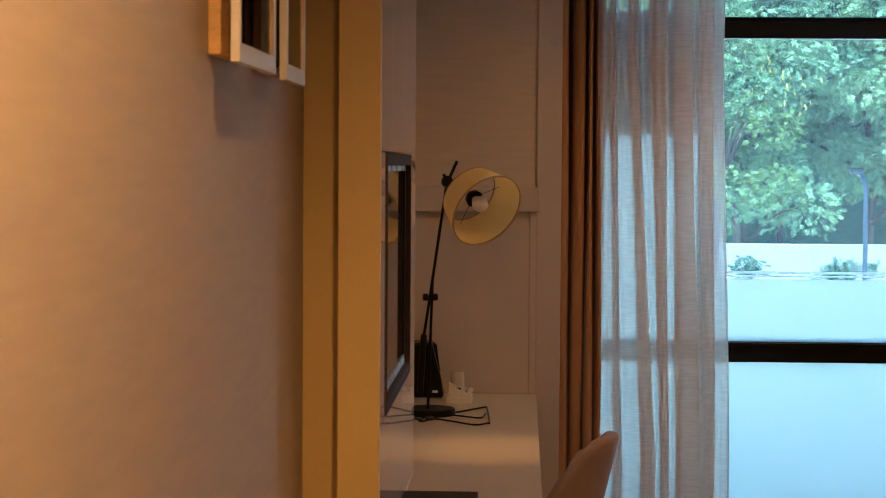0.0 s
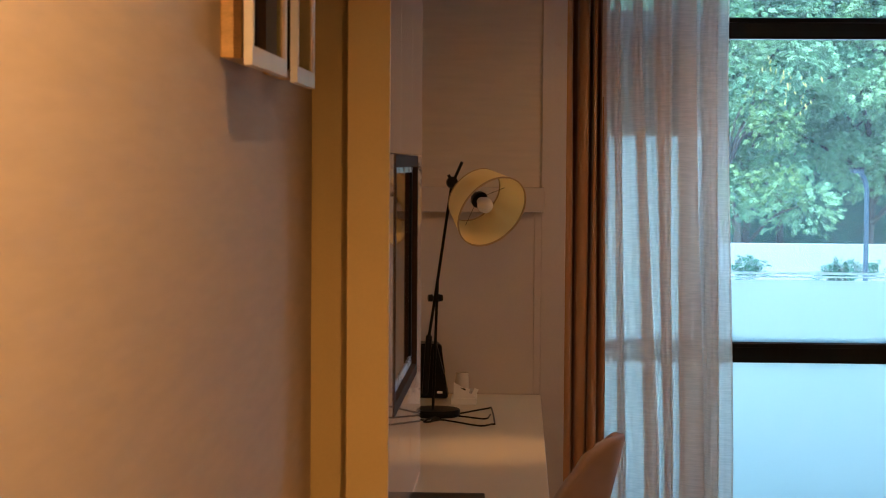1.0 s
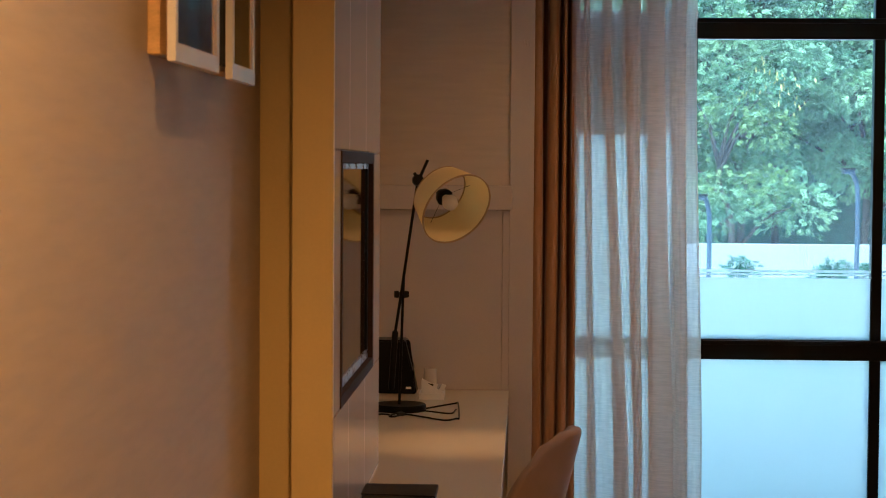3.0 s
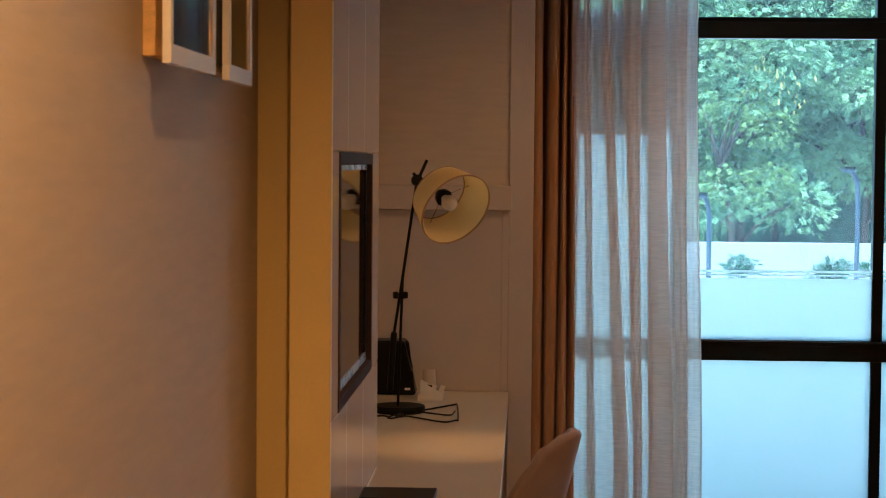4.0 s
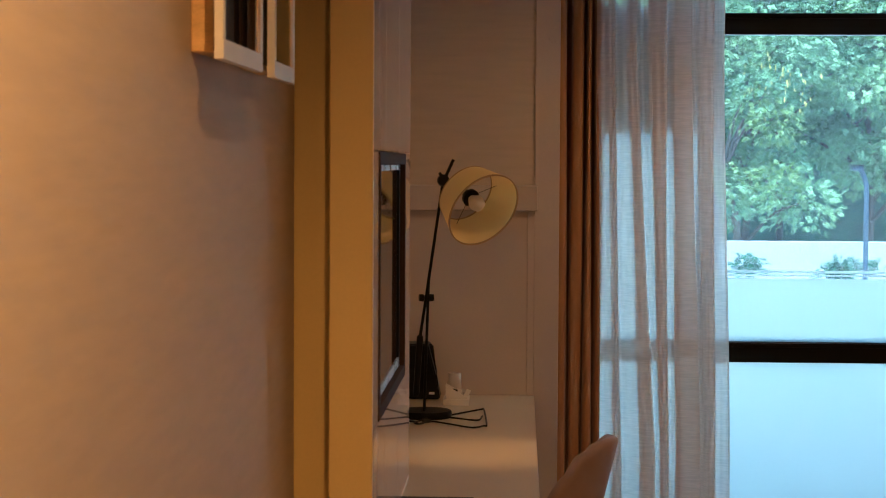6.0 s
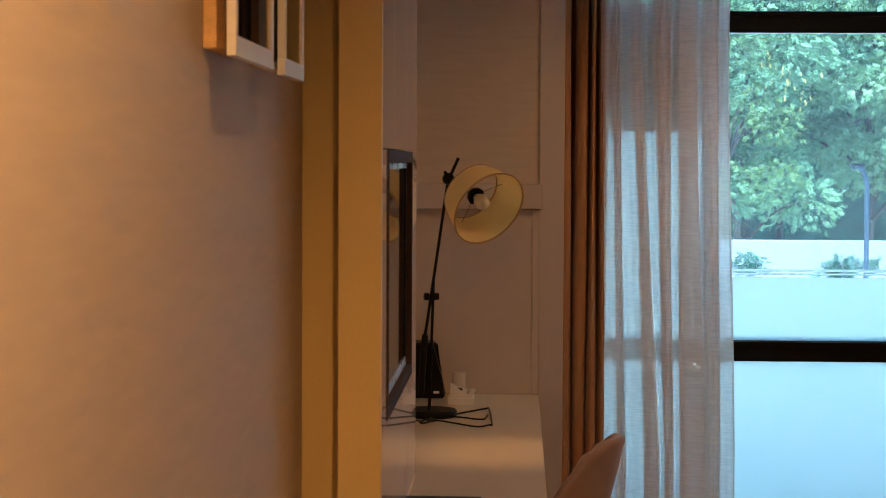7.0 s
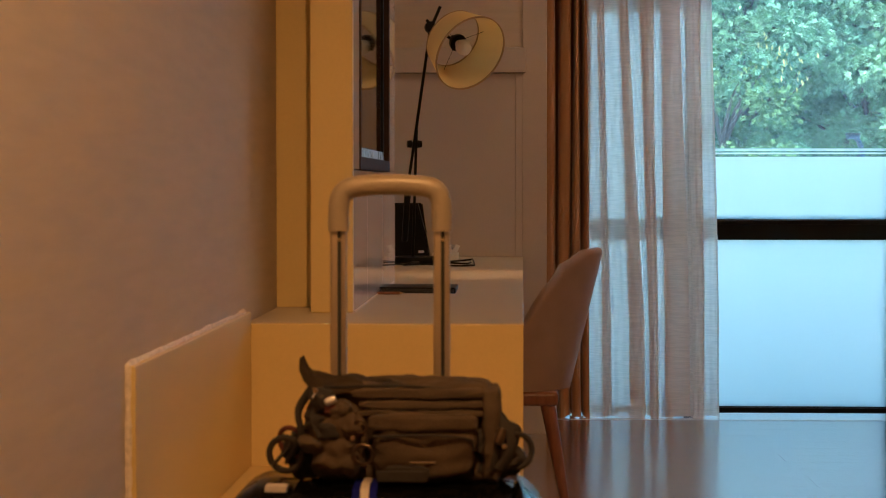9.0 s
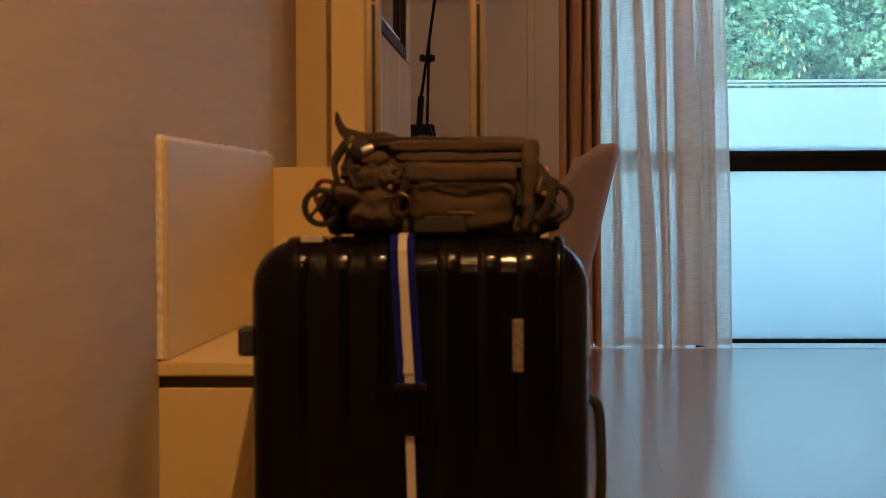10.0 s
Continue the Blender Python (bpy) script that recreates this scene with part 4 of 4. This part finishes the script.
def shoulder_bag():
    z = 0.629
    ob = thing("shoulder_bag", (0.32, 2.3, z), "olive-brown canvas shoulder bag resting on the suitcase", "bag")
    bm = lump(0.196, 0.468, 2.235, 2.352, z - 0.002, 0.770, 8, 0.008, 26, 1, 28)
    for v in bm.verts:
        v.co.x += (v.co.z - z) * (0.10 if v.co.x > 0.33 else -0.02) * -0.3
    body = part("body", bm, BAG_CLOTH, ob, smooth=True)
    bm = lump(0.292, 0.438, 2.198, 2.245, z + 0.012, 0.726, 4.5, 0.006, 30, 3, 16)
    pocket = part("front_pocket", bm, BAG_CLOTH, ob, smooth=True)
    part("pocket_flap", lump(0.286, 0.444, 2.192, 2.222, 0.706, 0.732, 4, 0.004, 30, 5, 12), BAG_CLOTH, pocket, smooth=True)
    part("pocket_tape", lump(0.312, 0.375, 2.190, 2.202, z + 0.010, z + 0.030, 5, 0.002, 40, 6, 8), BAG_DARK, pocket)
    part("side_pouch", lump(0.203, 0.282, 2.188, 2.25, z + 0.006, 0.742, 2.6, 0.012, 30, 9, 16), BAG_CLOTH, ob, "bulging knotted side pouch", True)
    part("side_pouch", lump(0.168, 0.226, 2.22, 2.30, z + 0.004, 0.705, 2.8, 0.012, 34, 12, 14), BAG_DARK, ob, smooth=True)
    part("side_pouch", lump(0.442, 0.502, 2.22, 2.31, z + 0.003, 0.712, 2.8, 0.014, 34, 14, 14), BAG_DARK, ob, smooth=True)
    # loose top flap that curls up at one end
    rows = []
    bm = bmesh.new()
    for i in range(25):
        u = i / 24
        x = 0.187 + 0.15 * u
        zz = 0.776 - 0.014 * u + (0.026 * (1 - u / 0.10) ** 2 if u < 0.10 else 0) + 0.0025 * math.sin(17 * u)
        line = []
        for j in range(9):
            w = j / 8
            line.append(bm.verts.new((x, 2.226 + 0.12 * w * (0.55 + 0.45 * min(1, u * 5)), zz + 0.006 * math.sin(3.1 * w) + 0.002 * math.sin(9 * w + 12 * u) - (0.012 if j == 0 else 0))))
        rows.append(line)
    for r, s in zip(rows, rows[1:]):
        for j in range(8):
            bm.faces.new((r[j], r[j + 1], s[j + 1], s[j]))
    bmesh.ops.solidify(bm, geom=bm.faces[:], thickness=0.004)
    part("top_flap", bm, BAG_CLOTH, ob, "curled canvas top flap", True)
    for zz, a, b in ((0.765, 0.215, 0.45), (0.752, 0.22, 0.455), (0.741, 0.30, 0.44)):
        part("piping", tube(smooth_line([(a, 2.236, zz), ((a + b) / 2, 2.228, zz + 0.003), (b, 2.236, zz - 0.006)]), 0.0026, 6), BAG_DARK, body)
    part("zip", tube(smooth_line([(0.295, 2.194, 0.700), (0.365, 2.190, 0.703), (0.428, 2.194, 0.698), (0.438, 2.198, 0.680)]), 0.0022, 6), BAG_DARK, pocket)
    # padded rolls across the front, and creased cloth round the knotted pouch
    for zz, a, b, h in ((0.757, 0.262, 0.456, 0.0085), (0.742, 0.270, 0.459, 0.0075), (0.729, 0.268, 0.462, 0.006)):
        part("padded_roll", lump(a, b, 2.222, 2.246, zz - h, zz + h, 4, 0.0035, 46, zz * 90, 14), BAG_CLOTH, body, smooth=True)
    part("side_gusset", lump(0.448, 0.474, 2.214, 2.33, z + 0.002, 0.764, 5, 0.006, 36, 21, 14), BAG_CLOTH, ob, smooth=True)
    for k, (x, zz, r) in enumerate(((0.222, 0.748, 0.019), (0.246, 0.733, 0.017), (0.214, 0.722, 0.016), (0.262, 0.716, 0.018), (0.232, 0.704, 0.020), (0.205, 0.690, 0.017))):
        part("bunched_cloth", lump(x - r, x + r, 2.184, 2.232, zz - r * 0.9, zz + r * 0.9, 2.4, 0.007, 48, 30 + k, 10), BAG_CLOTH if k % 2 else BAG_DARK, ob, smooth=True)
    for x, zz in ((0.216, 0.767), (0.268, 0.700), (0.480, 0.690)):
        part("eyelet", turned([(0, -0.002), (0.0034, -0.0015), (0.0038, 0), (0.0034, 0.0015), (0, 0.002)], (x, 2.178, zz), 10, (0, 1, 0)), BRASS, ob, "small brass eyelet")
    for zz, a, b in ((0.758, 0.27, 0.462), (0.735, 0.29, 0.458), (0.664, 0.30, 0.43)):
        part("seam", tube(smooth_line([(a, 2.2335, zz - 0.004), ((a + b) / 2, 2.228 if zz > 0.7 else 2.194, zz), (b, 2.234, zz - 0.005)]), 0.0017, 5), BAG_LIGHT, body, "pale stitched seam")
    part("pull_tab", box(0.300, 0.372, 2.1865, 2.1905, z + 0.008, z + 0.024, 0.0015), BAG_DARK, ob, "dark leather patch")
    part("toggle", turned([(0, -0.012), (0.007, -0.011), (0.008, 0), (0.006, 0.011), (0, 0.012)], (0.474, 2.208, 0.70), 12, (0.3, 0.2, 1)), BRONZE, ob, smooth=True)
    part("toggle", turned([(0, -0.009), (0.005, -0.008), (0.006, 0), (0.005, 0.008), (0, 0.009)], (0.236, 2.184, 0.752), 12, (1, 0.2, 0.4)), SILVER, ob, smooth=True)
    part("carabiner", hoop((0.169, 2.214, 0.672), 0.024, 0.0048, (0.15, 1, 0.1)), BAG_DARK, ob, "dark metal clip ring", True)
    part("carabiner", hoop((0.177, 2.222, 0.688), 0.022, 0.0036, (0.6, 1, 0.3)), RED_CORD, ob, "dull red cord loop", True)
    part("carabiner", tube([(0.150, 2.213, 0.655), (0.180, 2.213, 0.690)], 0.003, 6), BAG_DARK, ob)
    part("ring", hoop((0.282, 2.186, 0.676), 0.014, 0.0026, (0.1, 1, 0.1)), BRONZE, ob, "dull bronze ring", True)
    part("ring", hoop((0.497, 2.232, 0.676), 0.024, 0.0042, (-0.5, 1, 0)), BAG_DARK, ob, smooth=True)
    part("ring", hoop((0.278, 2.186, 0.715), 0.009, 0.002, (0.2, 1, 0.1)), BRONZE, ob, smooth=True)
    part("stud", turned([(0, -0.003), (0.005, -0.002), (0.005, 0.002), (0, 0.003)], (0.214, 2.2, 0.756), 12, (0, 1, 0)), SILVER, ob)
    for pts in ([(0.455, 2.24, 0.742), (0.478, 2.222, 0.72), (0.49, 2.216, 0.685), (0.472, 2.214, 0.652)], [(0.452, 2.25, 0.73), (0.47, 2.22, 0.69), (0.462, 2.214, 0.65)],
                [(0.205, 2.23, 0.765), (0.188, 2.21, 0.735), (0.192, 2.2, 0.70), (0.172, 2.21, 0.66)], [(0.225, 2.205, 0.755), (0.212, 2.192, 0.73), (0.222, 2.188, 0.70)]):
        part("strap", tube(smooth_line(pts), 0.0075, 8, flat=0.3), BAG_DARK, ob, smooth=True)
    part("tag", box(0.228, 0.242, 2.1855, 2.188, 0.735, 0.757), RED_CORD, ob, "small red tag")


RED_CORD = material("dull_red_cord", (0.12, 0.03, 0.018, 1), 0.6, vary=0.25)
shoulder_bag()


# ---- ceiling lamps ----
def lamp_or_fill_fitting(x, y):
    ob = thing("lamp_or_fill_fitting", (x, y, CEIL - 0.03), "small round warm ceiling lamp, unseen, placed to light the room", "ceiling lamp", "ceiling lamps")
    part("ring", turned([(0.038, CEIL - 0.002), (0.05, CEIL - 0.001), (0.05, CEIL - 0.006), (0.040, CEIL - 0.012), (0.036, CEIL - 0.004), (0.038, CEIL - 0.002)], (x, y, 0), 28), FRAME_WHITE, ob, smooth=True)
    part("lens", turned([(0, CEIL - 0.004), (0.036, CEIL - 0.004), (0.036, CEIL - 0.002), (0, CEIL - 0.002)], (x, y, 0), 24), GLOW, ob, "glowing warm lens")


GLOW = emitter("warm_lamp_lens", (*LAMP, 1), 14)
# every lamp gets a fitting, the three added fill lamps too
for lamp_x, lamp_y, *_ in DOWNLIGHTS_AND_FILL:
    lamp_or_fill_fitting(lamp_x, lamp_y)


# ---- outdoors ----
structure("ground", box(-400, 400, 8.7, 900, -0.5, -0.25), GROUND_M, "pale paved ground outside the window", "ground")
structure("parapet", box(-30, 40, 26, 26.25, -0.3, 0.635, 0.01), RENDERED, "low white rendered garden wall", "wall")


def street_lamp(x, y, top, reach):
    ob = thing("street_lamp", (x, y, -0.25), "slim grey garden lamp post with a flat head", "street lamp", "garden lamp posts")
    part("pole", tube(smooth_line([(x, y, -0.25), (x, y, top - 0.42), (x - 0.01, y, top - 0.2), (x + reach * 0.55, y, top - 0.06), (x + reach, y, top - 0.01)], 8), 0.033, 10), POST_M, ob, smooth=True)
    part("head", box(x + reach * 2.0, x + reach * 0.55, y - 0.1, y + 0.1, top - 0.03, top + 0.02, 0.01), POST_M, ob, "flat dark lamp head")
    part("panel", box(x + reach * 2.15, x + reach * 0.5, y - 0.12, y + 0.12, top + 0.021, top + 0.045, 0.004), ALU_BLACK, ob, "small dark solar panel")


street_lamp(4.89, 24.0, 1.67, -0.10)
street_lamp(2.98, 24.0, 1.32, -0.07)


def frond(rng, n=5):
    """One compound leaf: pairs of oval leaflets along a drooping stalk, as corner points and faces."""
    pts, faces = [], []
    for k in range(n):
        u = (k + 1) / n
        sx, sz = 0.22 * u, -0.07 * u * u
        for side in (-1, 1):
            ln, w = 0.125 * (1.1 - 0.4 * u) * rng.uniform(0.75, 1.2), 0.022 * rng.uniform(0.8, 1.2)
            d = Vector((rng.uniform(0.3, 0.8), side * 0.85, rng.uniform(-0.5, 0.05))).normalized()
            q = Vector((-d.y, d.x, rng.uniform(-0.4, 0.4))).normalized()
            o = Vector((sx, 0, sz))
            b = len(pts)
            pts += [o, o + d * ln * 0.5 + q * w, o + d * ln, o + d * ln * 0.5 - q * w]
            faces.append((b, b + 1, b + 2, b + 3))
    return np.array([tuple(p) for p in pts]), faces


def leaf_cloud(centres, radius, per, seed, size=1.0):
    """Many fronds set on the skins of clumps, spreading outward and drooping."""
    rng = random.Random(seed)
    kinds = [frond(rng) for _ in range(6)]
    verts, faces, count = [], [], 0
    for c, r in zip(centres, radius):
        for _ in range(int(per * (r / 0.45) ** 2)):
            d = Vector((rng.gauss(0, 1), rng.gauss(0, 1), rng.gauss(0.3, 0.9))).normalized()
            p = Vector(c) + Vector((d.x * r, d.y * r, d.z * r * 0.8)) * rng.uniform(0.62, 1.05)
            out = Vector((d.x + rng.gauss(0, 0.35), d.y + rng.gauss(0, 0.35), d.z * 0.5 + rng.gauss(-0.1, 0.3))).normalized()
            m = out.to_track_quat("X", "Z").to_matrix() @ Matrix.Rotation(rng.gauss(0, 0.8), 3, "X")
            v, f = kinds[rng.randrange(6)]
            s = size * rng.uniform(0.65, 1.3)
            verts.append((v * s) @ np.array(m).T + np.array(p))
            faces += [tuple(i + count for i in q) for q in f]
            count += len(v)
    me = bpy.data.meshes.new("crown")
    me.from_pydata(np.concatenate(verts).tolist(), [], faces)
    return me


def tree(x, y, height, spread, seed, clumps=80, per=165, leaf=None, low=0.22, size=0.5):
    rng = random.Random(seed)
    ob = thing("tree", (x, y, -0.25), "broad green garden tree with feathery leaves", "tree", "trees behind the wall")
    top = Vector((x + rng.uniform(-0.3, 0.3), y + rng.uniform(-0.2, 0.2), height * 0.86))
    trunk = smooth_line([(x, y, -0.25), (x + rng.uniform(-0.15, 0.15), y, height * 0.25), (x + rng.uniform(-0.3, 0.3), y, height * 0.55), top])
    bm = tube(trunk, [0.075 * (1 - 0.75 * k / (len(trunk) - 1)) for k in range(len(trunk))], 9)
    part("trunk", bm, BARK, ob, smooth=True)
    centres, radii = [], []
    for k in range(clumps):
        a, h = rng.uniform(0, 6.283), rng.uniform(low, 1.0)
        rr = spread * math.sqrt(rng.uniform(0.1, 1.0)) * math.sqrt(max(0.1, 1 - ((h - 0.55) / 0.62) ** 2))
        c = Vector((x + rr * math.cos(a), y + rr * math.sin(a) * 0.8, height * h))
        if k % 4 == 1:
            c.x, c.y = x + rng.uniform(-0.5, 0.5) * spread, y - spread * rng.uniform(0.5, 0.8)
        centres.append(c)
        radii.append(rng.uniform(0.28, 0.68))
        if k % 3 == 0:
            s = trunk[min(len(trunk) - 1, int(len(trunk) * h * 0.75))]
            mid = (Vector(s) + c) / 2 + Vector((0, 0, 0.15))
            part("limb", tube(smooth_line([s, mid, c]), [0.045 - 0.035 * i / 12 for i in range(13)], 6), BARK, ob, smooth=True)
    me = leaf_cloud(centres, radii, per, seed + 50, size)
    me.materials.append(leaf or LEAF)
    crown = new("crown", me)
    crown.parent = ob
    crown.location = -Vector(ob.location)
    return centres


for tx, ty, th, ts, seed in ((4.2, 31.8, 6.0, 1.9, 11), (6.5, 32.6, 6.8, 2.1, 12), (2.0, 32.3, 6.8, 2.1, 13), (8.3, 33.0, 6.6, 2.2, 14)):
    tree(tx, ty, th, ts, seed, low=0.15 if tx < 5 else 0.22)
for tx, ty, th, ts, seed in ((5.3, 35.0, 8.6, 2.6, 16), (2.6, 36.0, 9.0, 2.8, 17), (7.8, 36.0, 8.8, 2.7, 18)):
    tree(tx, ty, th, ts, seed, per=70, size=0.75)
tree(3.9, 30.6, 2.9, 1.25, 33, 20, 120, LEAF_PALE, 0.45, 0.36)


def pods():
    rng = random.Random(4)
    bm = bmesh.new()
    for _ in range(46):
        c = Vector((4.58 + rng.gauss(0, 0.30), 29.75 + rng.uniform(0, 0.5), 3.0 + rng.gauss(0, 0.25)))
        d = Vector((rng.uniform(-0.03, 0.03), 0, -rng.uniform(0.06, 0.11)))
        w = Vector((0.013, 0.005, 0))
        v = [bm.verts.new(p) for p in (c - w * 0.4, c + w * 0.4, c + d * 0.6 + w, c + d, c + d * 0.6 - w)]
        bm.faces.new(v)
    tagged(finish("seed_pods", bm, POD), "bunches of pale yellow seed pods in the tree", "seed pods", kind="stuff")


pods()


def shrub(x, y, z, w, h, seed):
    rng = random.Random(seed)
    ob = thing("shrub", (x, y, -0.25), "small leafy shrub standing before the garden wall", "shrub", "shrubs before the wall")
    stems = bmesh.new()
    cs = []
    for _ in range(5):
        c = Vector((x + rng.uniform(-w, w), y + rng.uniform(-0.1, 0.1), z + rng.uniform(-h, h)))
        cs.append(c)
        tube([(x, y, -0.25), c], [0.012, 0.005], 5, stems)
    part("stems", stems, BARK, ob)
    me = leaf_cloud(cs, [0.12] * 5, 330, seed, 0.4)
    me.materials.append(SHRUB_LEAF)
    crown = new("leaves", me)
    crown.parent = ob
    crown.location = -Vector(ob.location)


shrub(3.5, 25.3, 0.33, 0.22, 0.08, 41)
shrub(5.02, 25.2, 0.33, 0.26, 0.08, 42)
shrub(4.80, 25.4, 0.24, 0.2, 0.05, 43)
structure("hedge_bank", box(-40, 50, 40.5, 41.5, -0.3, 6.0), HEDGE, "dark mass of foliage behind the trees", "foliage")


# ---- floor boards ----
def floor():
    under = structure("floor", box(-0.105, 3.6, -2.6, 7.972, -0.0615, -0.012), GROOVE, "dark brown laminate floor with a satin sheen", "floor")
    w, ln = 0.19, 1.26
    base = bpy.data.meshes.new("floor_board")
    bm = box(0, ln - 0.0006, 0, w - 0.0006, -0.0115, 0.0, 0.0004, 1)
    bm.to_mesh(base)
    bm.free()
    base.materials.append(FLOOR_WOOD)
    row, y = 0, -2.6
    while y < 7.96:
        y1 = min(y + w, 7.972)
        x = -0.105 - (row * 0.43) % ln
        while x < 3.58:
            a, b = max(x, -0.105), min(x + ln, 3.6)
            if b - a > ln - 0.01 and y1 - y > w - 0.001:
                ob = new("floor_board", base)
            else:
                ob = finish("floor_board", box(0, b - a - 0.0006, 0, y1 - y - 0.0006, -0.0115, 0.0, 0.0004, 1), FLOOR_WOOD)
            ob.location = (a, y, 0)
            ob.parent = under
            ob.matrix_parent_inverse = Matrix.Translation(-Vector(under.location))
            x += ln
        y += w
        row += 1


floor()
